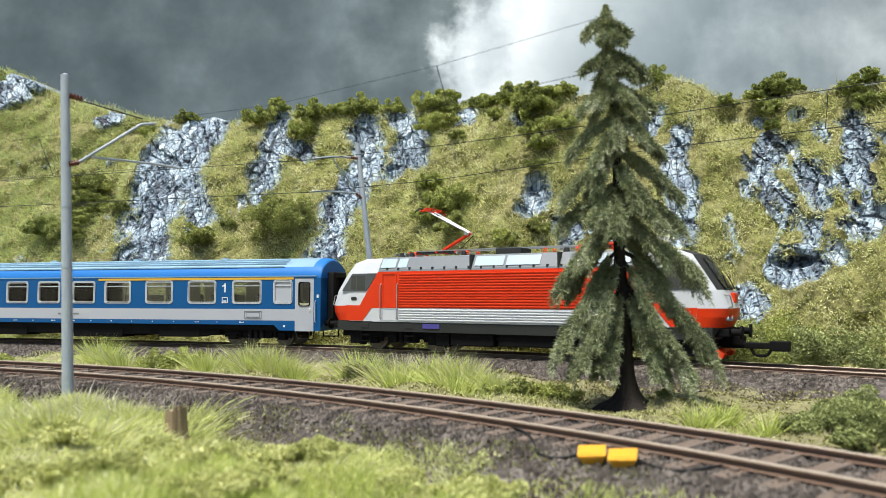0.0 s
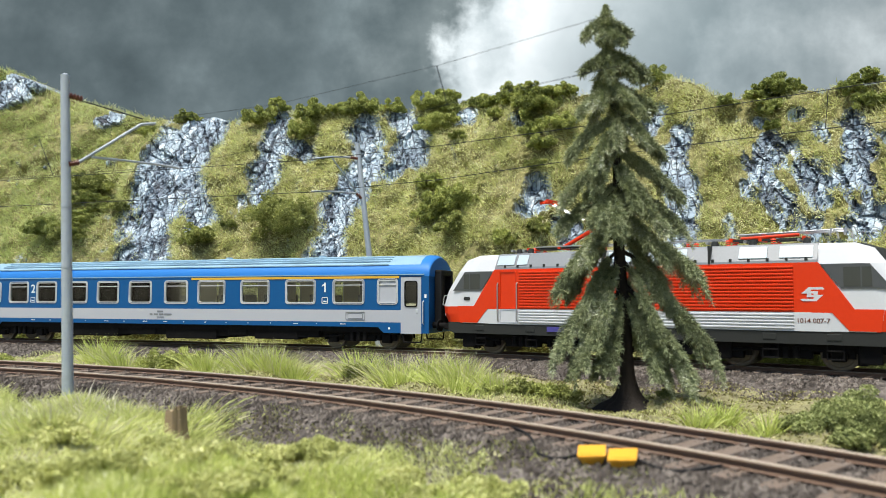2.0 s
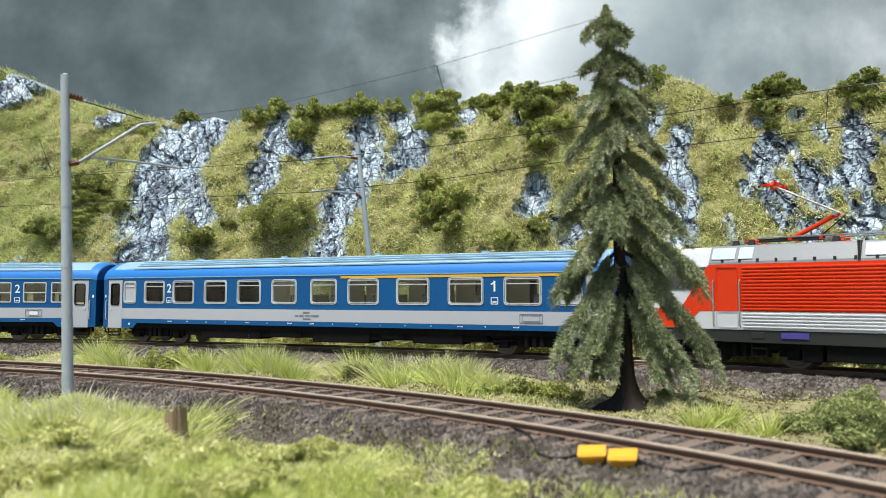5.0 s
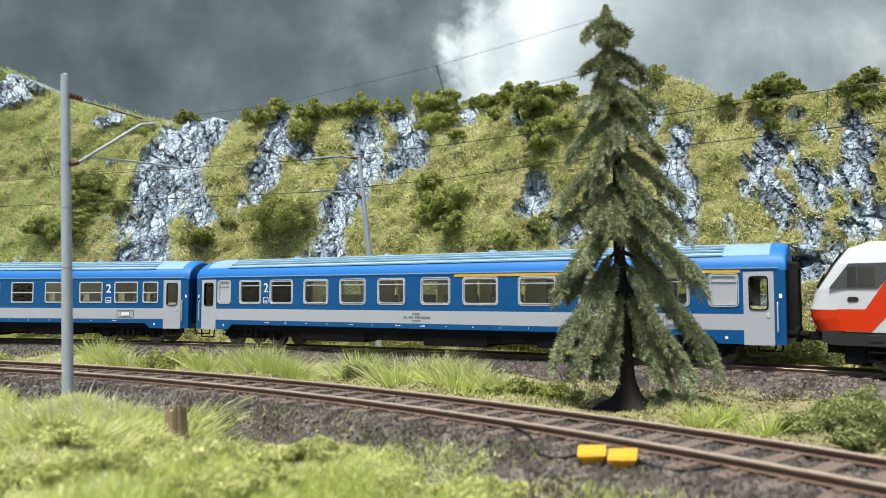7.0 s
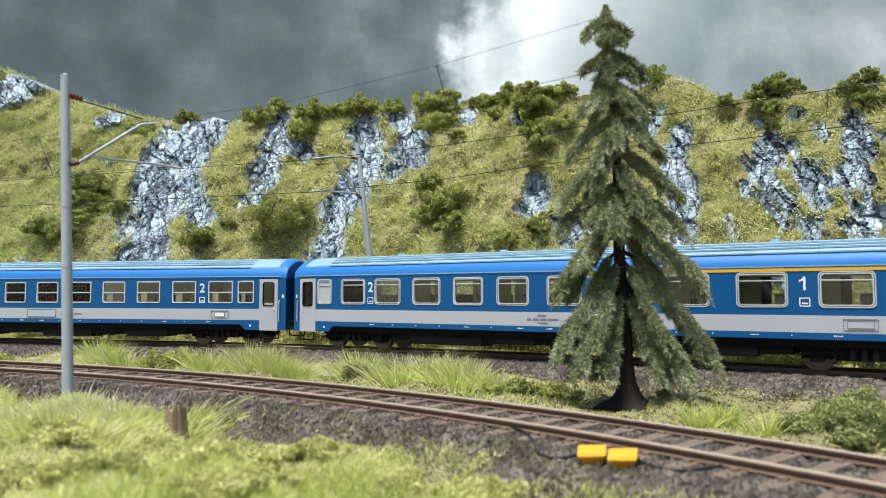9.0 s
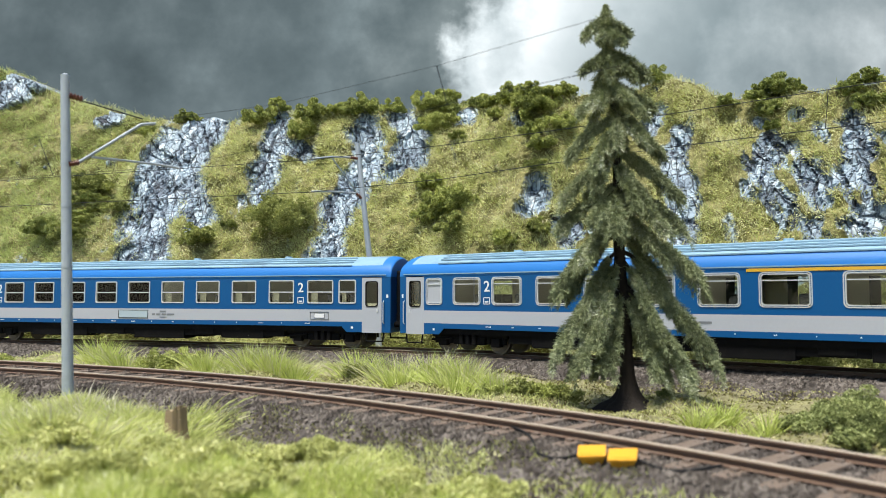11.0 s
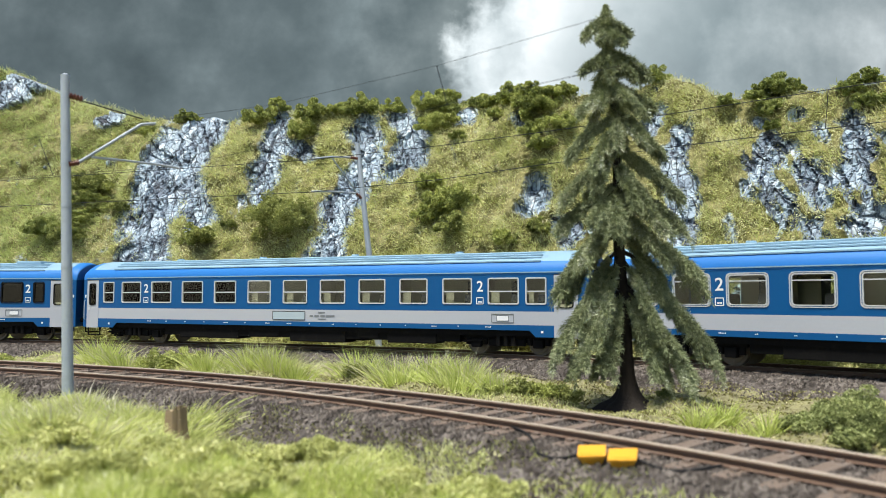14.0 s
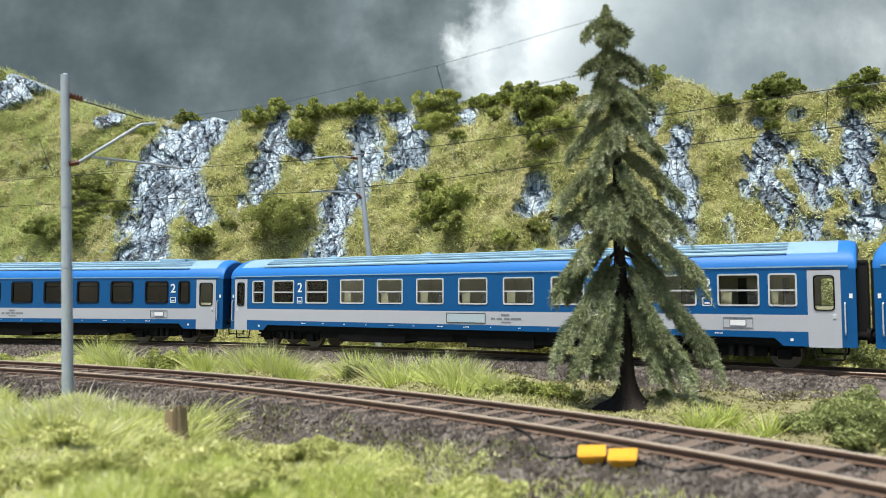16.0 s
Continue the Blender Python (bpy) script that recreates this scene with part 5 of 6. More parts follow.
# ---- plants ----
def blades(P, up, length, width, rng, droop=0.35, lean=0.35):
    """Grass: a bent tapering blade at each point. Gives vertices and triangles."""
    n = len(P)
    d = up + rng.normal(0, lean, (n, 3))
    d /= np.linalg.norm(d, axis=1, keepdims=True)
    side = np.cross(d, rng.normal(0, 1, (n, 3)))
    side /= np.linalg.norm(side, axis=1, keepdims=True) + 1e-9
    L = (length * rng.uniform(0.55, 1.25, n))[:, None] if np.isscalar(length) else (length * rng.uniform(0.6, 1.2, n))[:, None]
    w = (width * rng.uniform(0.6, 1.3, n))[:, None]
    fall = np.zeros((n, 3))
    fall[:, :2] = d[:, :2] * droop
    fall[:, 2] = -droop * 0.5
    mid, tip = P + d * L * 0.55 + fall * L * 0.2, P + d * L + fall * L
    V = np.stack([P - side * w, P + side * w, mid - side * w * 0.75, mid + side * w * 0.75, tip], 1).reshape(-1, 3)
    b = np.arange(n)[:, None] * 5
    F = np.concatenate([b + [0, 1, 2], b + [1, 3, 2], b + [2, 3, 4]], 1).reshape(-1, 3)
    return V, F


def hairs(P, up, length, width, rng, lean):
    """Short grass: one slim triangle at each point."""
    n = len(P)
    d = up + rng.normal(0, lean, (n, 3))
    d[:, 2] -= 0.15
    d /= np.linalg.norm(d, axis=1, keepdims=True)
    side = np.cross(d, rng.normal(0, 1, (n, 3)))
    side /= np.linalg.norm(side, axis=1, keepdims=True) + 1e-9
    L, w = (length * rng.uniform(0.5, 1.4, n))[:, None], (width * rng.uniform(0.6, 1.4, n))[:, None]
    return np.stack([P - side * w, P + side * w, P + d * L], 1).reshape(-1, 3), np.arange(n * 3).reshape(-1, 3)


def leaves(C, size, rng, long=1.6):
    """Small pointed leaves, one three-sided piece at each point, turned at random."""
    n = len(C)
    a = rng.normal(0, 1, (n, 3))
    a /= np.linalg.norm(a, axis=1, keepdims=True)
    b = np.cross(a, rng.normal(0, 1, (n, 3)))
    b /= np.linalg.norm(b, axis=1, keepdims=True) + 1e-9
    s = (size * rng.uniform(0.6, 1.4, n))[:, None]
    V = np.stack([C - a * s * long * 0.4 - b * s * 0.45, C - a * s * long * 0.4 + b * s * 0.45, C + a * s * long * 0.65], 1).reshape(-1, 3)
    return V, np.arange(n * 3).reshape(-1, 3)


def plain(name, V, F, mat, label, category, group=""):
    ob = scatter(name, V, F, mat, "", "")
    return tagged(ob, label, category, group)


def bush(x, y, z, r, mat, label, seed, flat=0.8, leaf=0.074, count=None):
    """Branching clumps: leaves gathered on many little balls along a rounded, uneven crown."""
    rng = np.random.default_rng(seed)
    k = int(20 + r * 16)
    d = rng.normal(0, 1, (k, 3))
    d[:, 2] = np.abs(d[:, 2]) - 0.25
    d /= np.linalg.norm(d, axis=1, keepdims=True)
    ball = d * r * rng.uniform(0.25, 0.95, (k, 1)) * [1.05, 0.9, flat]
    n = count or int(6000 * max(0.5, r) ** 1.5)
    i = rng.integers(0, k, n)
    q = rng.normal(0, 1, (n, 3))
    q /= np.linalg.norm(q, axis=1, keepdims=True)
    C = ball[i] + q * (0.23 * r * rng.uniform(0.6, 1.0, (n, 1))) * [1, 1, 0.8]
    C[:, 2] += r * 0.28
    C = C[C[:, 2] > -0.3 * r]
    V, F = leaves(C + [x, y, z], leaf, rng)
    return plain("bush", V, F, mat, label, "bush", "bushes of the layout")


def cliff_at(s, z):
    """Point of the slope at s and height z."""
    top = float(np.interp(s, TOP_S, TOP_Z))
    P, *_ = cliff_point(np.array([s]), np.array([(z + 0.9) / (top + 0.9)]))
    return P[0]


def bushes():
    rows = [(-13.7, 6.1, 2.08, "d"), (-23.2, 14.8, 0.97, "m"), (-17.5, 13.9, 1.09, "m"), (-16.6, 14.5, 0.78, "m"), (-14.4, 12.8, 0.94, "m"), (-13.8, 14.1, 1.07, "m"), (-10.7, 14.1, 1.11, "m"),
         (-6.6, 13.6, 1.07, "m"), (-6.0, 11.9, 0.97, "m"), (-5.2, 8.4, 0.79, "m"), (-4.8, 6.5, 0.96, "m"), (-18.4, 5.5, 1.06, "d"), (-17.2, 6.4, 0.46, "d"), (-27.5, 9.1, 1.32, "d"),
         (-26.5, 5.7, 0.96, "d"), (-28.8, 6.1, 1.13, "p"), (-24.9, 13.5, 0.72, "m"), (-5.0, 14.5, 0.88, "m"), (-3.5, 13.7, 0.65, "m"), (-5.6, 13.3, 0.7, "m"), (-1.8, 13.4, 0.94, "m"),
         (-1.0, 12.9, 0.66, "m"), (0.1, 12.3, 1.07, "m")]
    rows2 = [(1.1, 13.5, 0.65, "m"), (0.7, 10.0, 0.75, "m"), (0.5, 8.9, 0.55, "d"), (1.3, 11.3, 0.88, "m"), (-4.3, 11.3, 0.47, "m"), (5.1, 13.5, 0.86, "p"), (8.7, 12.1, 0.48, "p"),
         (10.5, 11.9, 0.82, "p"), (11.2, 11.8, 0.51, "p"), (10.4, 11.0, 0.65, "p"), (10.7, 10.0, 0.43, "p"), (13.9, 11.5, 0.61, "p"), (14.1, 10.4, 0.7, "p"), (-3.8, 7.0, 1.33, "m"),
         (-3.1, 5.7, 0.93, "d"), (1.2, 5.5, 0.64, "d"), (-0.3, 4.9, 0.65, "m"), (-11.5, 14.0, 0.6, "m"), (-26.2, 7.7, 0.83, "d"), (-24.8, 7.8, 0.6, "d"), (-28.2, 8.2, 0.69, "m"),
         (-20.7, 15.8, 0.57, "m")]
    rows3 = [(-6.2, 14.3, 0.9, "m"), (-4.2, 14.1, 0.8, "m"), (-2.8, 13.9, 0.7, "m"), (-0.6, 13.5, 0.65, "m"), (0.5, 13.2, 0.7, "m"), (-2.5, 12.5, 0.5, "m"), (-0.2, 11.6, 0.8, "m"),
             (0.2, 10.8, 0.75, "m"), (-5.4, 12.6, 0.7, "m"), (-8.9, 14.2, 0.75, "m"), (-12.4, 14.3, 0.7, "m"), (9.9, 11.8, 0.55, "p"), (13.4, 11.2, 0.6, "p"), (-27.0, 8.4, 0.9, "m"), (-26.8, 6.8, 0.9, "m")]
    kinds = {"d": ("bush_dark", "dark green leafy bush on the grassy slope"), "m": ("bush", "olive green bush of fine foliage on the slope"), "p": ("bush_pale", "fresh green bush on the brow of the hill")}
    for i, (s, z, r, k) in enumerate(rows + rows2 + rows3):
        P = cliff_at(s, z)
        bush(P[0], P[1] - 0.35 * r, P[2] - 0.05 * r, r * 1.12, kinds[k][0], kinds[k][1], 100 + i, 0.85)
    # behind the rear track, and between and beside the tracks
    for i, (s, off, r) in enumerate(((8.7, 3.2, 1.3), (10.4, 3.4, 1.7), (12.2, 3.4, 1.7), (14.0, 3.4, 1.8), (11.6, 4.6, 2.1))):
        x, y = rear(s, off)
        bush(x, y, float(ground_z(x, y)) + 0.1, r, "bush_low" if i % 2 else "bush", "spreading green bush beside the track below the rocks", 150 + i, 0.8, 0.055, int(9000 * r))
    for i, (x, y, r, k) in enumerate(((7.35, 14.2, 0.72, "bush_low"), (7.75, 13.3, 0.8, "bush_low"), (7.05, 13.1, 0.42, "bush_low"), (8.1, 14.7, 0.8, "bush_low"), (6.85, 14.5, 0.4, "bush_low"), (2.1, 19.7, 0.5, "bush_dark"),
                                      (3.1, 19.7, 0.55, "bush_dark"), (2.6, 19.4, 0.4, "bush"), (1.2, 18.9, 0.4, "bush"), (5.85, 20.0, 0.25, "bush_dark"), (-9.8, 26.0, 0.85, "bush"), (-8.8, 26.1, 0.7, "bush"), (-15.3, 26.2, 0.6, "bush"),
                                      (-2.7, 23.2, 0.45, "bush_dark"))):
        bush(x, y, float(ground_z(x, y)), r, k, "low mossy bush between the tracks", 170 + i, 0.75, 0.034 if k == "bush_low" else 0.045, int((11000 if k == "bush_low" else 4500) * max(0.5, r)))
    rng = np.random.default_rng(77)
    for i in range(46):
        x, y = rng.uniform(-6.5, 2.2), rng.uniform(8.0, 11.9)
        if abs(x) < 0.62 * y and math.hypot(x - FX, y - FY) - FR < -2.5:
            bush(x, y, float(ground_z(x, y)), rng.uniform(0.2, 0.5), "moss", "flat moss cushion in the meadow", 400 + i, 0.3, 0.028, 3600)
    for i, (x, y, r) in enumerate(((-5.6, 11.0, 0.42), (-2.0, 11.3, 0.42), (-1.6, 11.1, 0.36), (-2.7, 10.8, 0.45), (-3.4, 10.4, 0.4), (-4.2, 9.6, 0.42), (-2.2, 10.0, 0.36), (-0.2, 9.0, 0.3), (-5.4, 9.2, 0.5))):
        bush(x, y, float(ground_z(x, y)), r, "moss", "low moss cushion in the meadow", 190 + i, 0.55, 0.028, 6000)


def grass():
    rng = np.random.default_rng(3)
    # slope
    n, each = 56000, 9
    s, h = rng.uniform(-39, 17, n), rng.uniform(0.03, 1.06, n)
    P, rk, _, _ = cliff_point(s, h)
    thin = vnoise(s * 0.9, P[:, 2] * 0.9, 71) + 0.6 * vnoise(s * 2.6, P[:, 2] * 2.6, 72)
    keep = (rk < rng.uniform(0.30, 0.66, n)) & (thin > rng.uniform(-1.6, 0.2, n))
    P, s, thin = np.repeat(P[keep], each, 0), np.repeat(s[keep], each), np.repeat(thin[keep], each)
    a = A0 - s / RR
    spread = rng.normal(0, 1, (len(s), 3))
    P = P + spread * [0.11, 0.05, 0.11]
    up = np.stack([-np.cos(a) * 0.6, -np.sin(a) * 0.6, np.full(len(s), 0.30)], -1) + 0.42 * spread * [1, 0.3, 1]
    green = smooth(-22, -30, s) * 0.62 + 0.12 > rng.random(len(s))
    long = (0.27 + 0.11 * thin.clip(-1, 1.2)) * (1 - 0.22 * smooth(-5, 12, s))
    V, F = hairs(P[~green], up[~green], long[~green], 0.018, rng, 0.30)
    scatter("slope_grass", V, F, "slope_grass", "dry yellow-green static grass on the hillside", "grass")
    V, F = hairs(P[green], up[green], long[green], 0.018, rng, 0.30)
    scatter("hill_grass", V, F, "hill_grass", "fresh green static grass on the far hillside", "grass")
    # meadow before the front track, and the strip between the tracks
    n = 330000
    x, y = rng.uniform(-13, 4.5, n), rng.uniform(7.0, 18, n)
    sf = np.hypot(x - FX, y - FY) - FR
    patch = vnoise(x * 0.9, y * 0.9, 31) + 0.5 * vnoise(x * 2.3, y * 2.3, 32)
    edge = -2.45 + 0.35 * smooth(-2.5, -0.5, x) - 0.6 * np.exp(-((x + 4.2) / 1.6) ** 2) + 0.45 * patch
    keep = (sf < edge - rng.exponential(0.25, n)) & (patch > rng.uniform(-1.4, 0.7, n)) & (np.abs(x) < y * 0.68) & (np.hypot(x + 4.35, y - 12.3) > 0.3)
    x, y = x[keep], y[keep]
    tall = 0.17 + 0.26 * smooth(-3.0, -6.0, x) * smooth(10.0, 12.5, y) + 0.07 * vnoise(x * 1.5, y * 1.5, 5) + 0.12 * (vnoise(x * 0.8, y * 0.8, 7) > 0.25)
    V, F = blades(np.stack([x, y, ground_z(x, y)], -1), np.array([[0.12, 0.0, 1.0]]), tall, 0.0085, rng, 0.4, 0.42)
    scatter("meadow_grass", V, F, "grass", "bright yellow-green static grass of the meadow", "grass")
    n = 85000
    x, y = rng.uniform(-20, 13, n), rng.uniform(11, 38, n)
    sf, dr = np.hypot(x - FX, y - FY) - FR, RR - np.hypot(x - CX, y - CY)
    patch = vnoise(x * 0.7, y * 0.7, 41) + 0.5 * vnoise(x * 2, y * 2, 42)
    keep = (sf > 1.5 + 0.5 * patch) & (dr > 3.6 + 0.8 * patch + 1.6 * smooth(3, 7, x)) & (patch > rng.uniform(-0.9, 0.5, n) + 0.75 * smooth(1.5, 4, x)) & (np.abs(x) < y * 0.68)
    x, y = x[keep], y[keep]
    V, F = blades(np.stack([x, y, ground_z(x, y)], -1), np.array([[0.0, 0.0, 1.0]]), 0.19 - 0.06 * smooth(1, 5, x), 0.011, rng, 0.35, 0.35)
    scatter("verge_grass", V, F, "grass", "yellow-green grass between the tracks", "grass")
    n = 60000
    x, y = rng.uniform(-6.5, 4.5, n), rng.uniform(7.0, 16, n)
    sf = np.hypot(x - FX, y - FY) - FR
    patch = vnoise(x * 1.3, y * 1.3, 81) + 0.7 * vnoise(x * 3.1, y * 3.1, 82)
    keep = (sf > -4.6) & (sf < -1.75 + 0.3 * patch) & (patch > rng.uniform(-0.7, 0.9, n)) & (np.abs(x) < y * 0.64)
    x, y = x[keep], y[keep]
    V, F = hairs(np.stack([x, y, ground_z(x, y) - 0.01], -1), np.array([[0.0, 0.0, 0.7]]), np.full(len(x), 0.10), 0.010, rng, 0.55)
    scatter("low_grass", V, F, "low_grass", "thin olive grass and moss creeping over the gravel", "grass")
    n = 52000
    x, y = rng.uniform(-4.0, 2.6, n), rng.uniform(6.8, 10.6, n)
    sf = np.hypot(x - FX, y - FY) - FR
    patch = vnoise(x * 1.4, y * 1.4, 85)
    keep = (sf < -3.2 - 0.35 * patch) & (patch > rng.uniform(-1.2, 0.4, n)) & (np.abs(x) < y * 0.64)
    x, y = x[keep], y[keep]
    V, F = hairs(np.stack([x, y, ground_z(x, y) - 0.01], -1), np.array([[0.05, 0.0, 0.9]]), np.full(len(x), 0.20), 0.010, rng, 0.38)
    scatter("near_grass", V, F, "tuft_grass", "bright lime grass at the edge of the meadow", "grass")
    # beyond the rear track
    n = 15000
    s, off = rng.uniform(-30, 17, n), rng.uniform(2.6, 6.5, n)
    a = A0 - s / RR
    x, y = CX + (RR + off) * np.cos(a), CY + (RR + off) * np.sin(a)
    V, F = blades(np.stack([x, y, ground_z(x, y)], -1), np.array([[0.0, 0.0, 1.0]]), 0.4, 0.02, rng, 0.35, 0.35)
    scatter("far_verge_grass", V, F, "slope_grass", "yellow-green grass behind the rear track", "grass")


def litter():
    rng = np.random.default_rng(44)
    n = 60000
    x, y = rng.uniform(-7, 12, n), rng.uniform(7.5, 26, n)
    sf, dr = np.hypot(x - FX, y - FY) - FR, RR - np.hypot(x - CX, y - CY)
    patch = vnoise(x * 0.8, y * 0.8, 91) + 0.6 * vnoise(x * 2.6, y * 2.6, 92)
    keep = (np.abs(x) < y * 0.65) & (((sf > 1.7) & (dr > 2.8)) | ((sf < -1.9) & (sf > -4.2) & (patch > rng.uniform(-1.0, 0.6, n))))
    x, y = x[keep], y[keep]
    V, F = leaves(np.stack([x, y, ground_z(x, y) + rng.uniform(0.0, 0.06, len(x))], -1), 0.045, rng, 2.0)
    scatter("ground_litter", V, F, "litter", "dry brown litter and moss crumbs on the ground", "litter")


def tuft(x, y, r, tall, count, mat, seed, label):
    rng = np.random.default_rng(seed)
    q = rng.normal(0, 0.5, (count, 2)) * r * [1.3, 0.7]
    P = np.stack([x + q[:, 0], y + q[:, 1], np.zeros(count)], -1)
    P[:, 2] = ground_z(P[:, 0], P[:, 1])
    up = np.stack([q[:, 0] / r * 0.75, q[:, 1] / r * 0.75, np.ones(count)], -1)
    V, F = blades(P, up, tall * 1.1, 0.011 if mat == "straw" else 0.012, rng, 0.22, 0.2)
    plain("grass_tuft", V, F, mat, label, "grass tuft", "grass tufts by the track")


def tufts():
    for i, (x, y, r, h, n) in enumerate(((-12.2, 27.2, 0.9, 1.0, 900), (-11.2, 26.6, 0.7, 0.9, 600), (-7.9, 25.3, 0.7, 0.9, 700), (-6.4, 25.2, 0.8, 1.0, 800), (-5.5, 24.8, 0.8, 1.0, 800), (-4.7, 24.4, 0.5, 0.8, 400),
                                         (-2.6, 23.6, 0.9, 0.9, 700), (-1.4, 23.0, 0.9, 0.95, 800), (-0.4, 22.4, 0.9, 0.95, 800), (0.6, 21.8, 0.9, 0.9, 800), (1.5, 21.2, 0.7, 0.8, 600), (0.3, 20.4, 0.9, 0.55, 700), (-1.2, 21.6, 0.9, 0.55, 700),
                                         (5.2, 15.6, 0.4, 0.55, 300), (6.0, 16.4, 0.5, 0.55, 400), (5.4, 13.8, 0.4, 0.5, 300), (6.2, 14.6, 0.4, 0.5, 300))):
        tuft(x, y, r * 0.55, h * 1.0, int(n * 0.38), "tuft_grass", 300 + i, "tuft of long yellow-green grass by the track")
        if i in (1, 3, 4, 7, 8, 9, 10):
            tuft(x + 0.15, y + 0.1, r * 0.9, h * 1.1, 130, "straw", 340 + i, "bleached dry stalks standing in the grass")


def meadow_tufts():
    rng = np.random.default_rng(61)
    i = 0
    while i < 26:
        x, y = rng.uniform(-10.5, -3.4), rng.uniform(11.2, 15.5)
        sf = math.hypot(x - FX, y - FY) - FR
        if not -6.0 < sf < -2.6 or abs(x) > 0.62 * y or math.hypot(x + 4.2, y - 11.8) < 1.1 or math.hypot(x + 7.8, y - 15.2) < 1.2:
            continue
        tuft(x, y, 0.6, 0.42, 420, "grass", 500 + i, "tuft of tall pale meadow grass")
        if i % 3 == 0:
            tuft(x, y, 0.6, 0.62, 70, "straw", 540 + i, "bleached dry stalks standing in the meadow")
        i += 1


def spruce():
    bx, by = 4.54, 18.75
    t = thing("spruce_tree", at(bx, by, float(ground_z(bx, by)) + 0.02), "tall dark green model spruce with drooping uneven branches", "tree")
    rng = np.random.default_rng(12)
    top = 10.1
    axis = lambda z: np.array([-0.36 * (z / top) ** 1.2 + 0.04 * math.sin(z * 1.1), 0.04 * math.sin(z * 0.9), z])
    bm = bmesh.new()
    zs = [-0.1, 0.10, 0.22, 0.38, 0.62, 0.9, 1.4, 2.0, 3.0, 4.2, 5.5, 7.0, 8.4, 9.6]
    rs = [0.80, 0.58, 0.38, 0.28, 0.215, 0.175, 0.16, 0.155, 0.145, 0.135, 0.11, 0.075, 0.04, 0.012]
    rows = []
    for z, r in zip(zs, rs):
        c = axis(max(z, 0))
        knob = 0.22 * max(0.0, 1 - z / 0.9)
        rows.append([bm.verts.new((c[0] + r * math.cos(a) * (1 + knob * math.sin(a * 5 + 1) + 0.06 * math.sin(3 * a + 4 * z)), c[1] + r * math.sin(a) * (1 + knob * math.cos(a * 4)), z)) for a in np.arange(18) * math.tau / 18])
    for a, b in zip(rows, rows[1:]):
        for i in range(18):
            bm.faces.new((a[i], a[(i + 1) % 18], b[(i + 1) % 18], b[i])).smooth = True
    # whorls from the tip down: height, reach and drop to one side, then to the other
    whorls = [(9.8, 0.56, 0.46, 0.60, 0.40), (8.95, 0.70, 0.58, 1.0, 0.58), (8.1, 0.86, 0.80, 1.08, 0.66), (7.25, 1.2, 1.1, 1.2, 0.95),
              (6.4, 1.4, 1.35, 1.6, 1.35), (5.5, 1.5, 1.15, 1.7, 1.15)]
    limbs = []
    for n, (h, l0, d0, l1, d1) in enumerate(whorls):
        for az in (180, 0, 228, 312, 120, 60, 262 if n % 2 else 284):
            near_right = math.cos(radians(az)) > 0
            L, d = (l1, d1) if near_right else (l0, d0)
            side = az in (180, 0)
            k = 1.08 if side else rng.uniform(0.6, 0.95)
            limbs.append((h + (0.0 if side else rng.uniform(-0.4, 0.12)), az + rng.uniform(-8, 8), L * k, d * (k if side else rng.uniform(0.8, 1.15)), 0.06))
    for h, az, L, d in ((4.65, 182, 1.7, 1.75), (4.55, -4, 2.2, 1.2), (4.3, 160, 1.4, 1.5), (4.3, 25, 1.6, 1.3), (4.9, 215, 1.2, 1.2), (4.9, 322, 1.35, 1.2), (5.1, 270, 0.7, 0.9),
                        (3.6, 188, 1.85, 2.2), (3.5, -6, 2.45, 2.05), (3.1, 330, 1.85, 2.2), (3.4, 214, 1.45, 2.2), (3.0, 238, 1.15, 2.0), (3.0, 303, 1.2, 2.05), (3.5, 130, 1.3, 1.9), (3.4, 55, 1.4, 1.8),
                        (3.9, 345, 1.6, 1.7), (3.9, 200, 1.3, 1.7), (2.6, 322, 0.95, 1.5), (2.6, 222, 0.9, 1.5), (3.7, 312, 1.2, 1.9), (3.8, 228, 1.15, 1.9), (2.9, 196, 1.5, 1.9), (2.7, 350, 1.6, 1.8), (2.2, 205, 1.0, 1.25), (2.1, 330, 1.15, 1.3)):
        limbs.append((h, az, L, d, 0.24))
    C, D = [], []
    for h, az, L, d, bare in limbs:
        o = axis(h)
        az = radians(az)
        L *= 0.88
        d *= 0.78 if bare < 0.1 else 1.0
        hang = 0.85 if bare < 0.1 else 1.05
        u = np.array([math.cos(az), math.sin(az), 0])
        w = np.array([-u[1], u[0], 0])
        bend = rng.uniform(1.1, 1.6)
        pts = [o + u * L * k - np.array([0, 0, d * k ** bend]) for k in np.linspace(0, 1, 6)]
        r0 = 0.03 + 0.022 * L
        for j, (p, q) in enumerate(zip(pts, pts[1:])):
            rod(bm, p, q, r0 * (1 - j / 6), r0 * (1 - (j + 1) / 6) + 0.004, 6)
        # twigs fan out to both sides and hang, each a brush of needles
        count = int(34 * L + 14)
        n = int((7400 + 1500 * (bare > 0.1)) * L + 900)
        kt = bare + (1 - bare) * (np.arange(count) + rng.uniform(0, 1, count)) / count
        sd = np.where(np.arange(count) % 2 == 0, 1.0, -1.0) * rng.uniform(0.1, 1.0, count)
        lt = (0.12 + 0.35 * L * np.sin(np.clip((kt - bare) / (1 - bare), 0, 1) * math.pi * 0.72 + 0.25)) * rng.uniform(0.5, 1.2, count)
        dn = hang * rng.uniform(0.35, 1.35, count)
        tw = u * 0.42 + w * (0.62 * sd)[:, None] - np.array([0, 0, 1.0]) * dn[:, None]
        j = rng.integers(0, count, n)
        q = rng.uniform(0, 1, n) ** 0.75
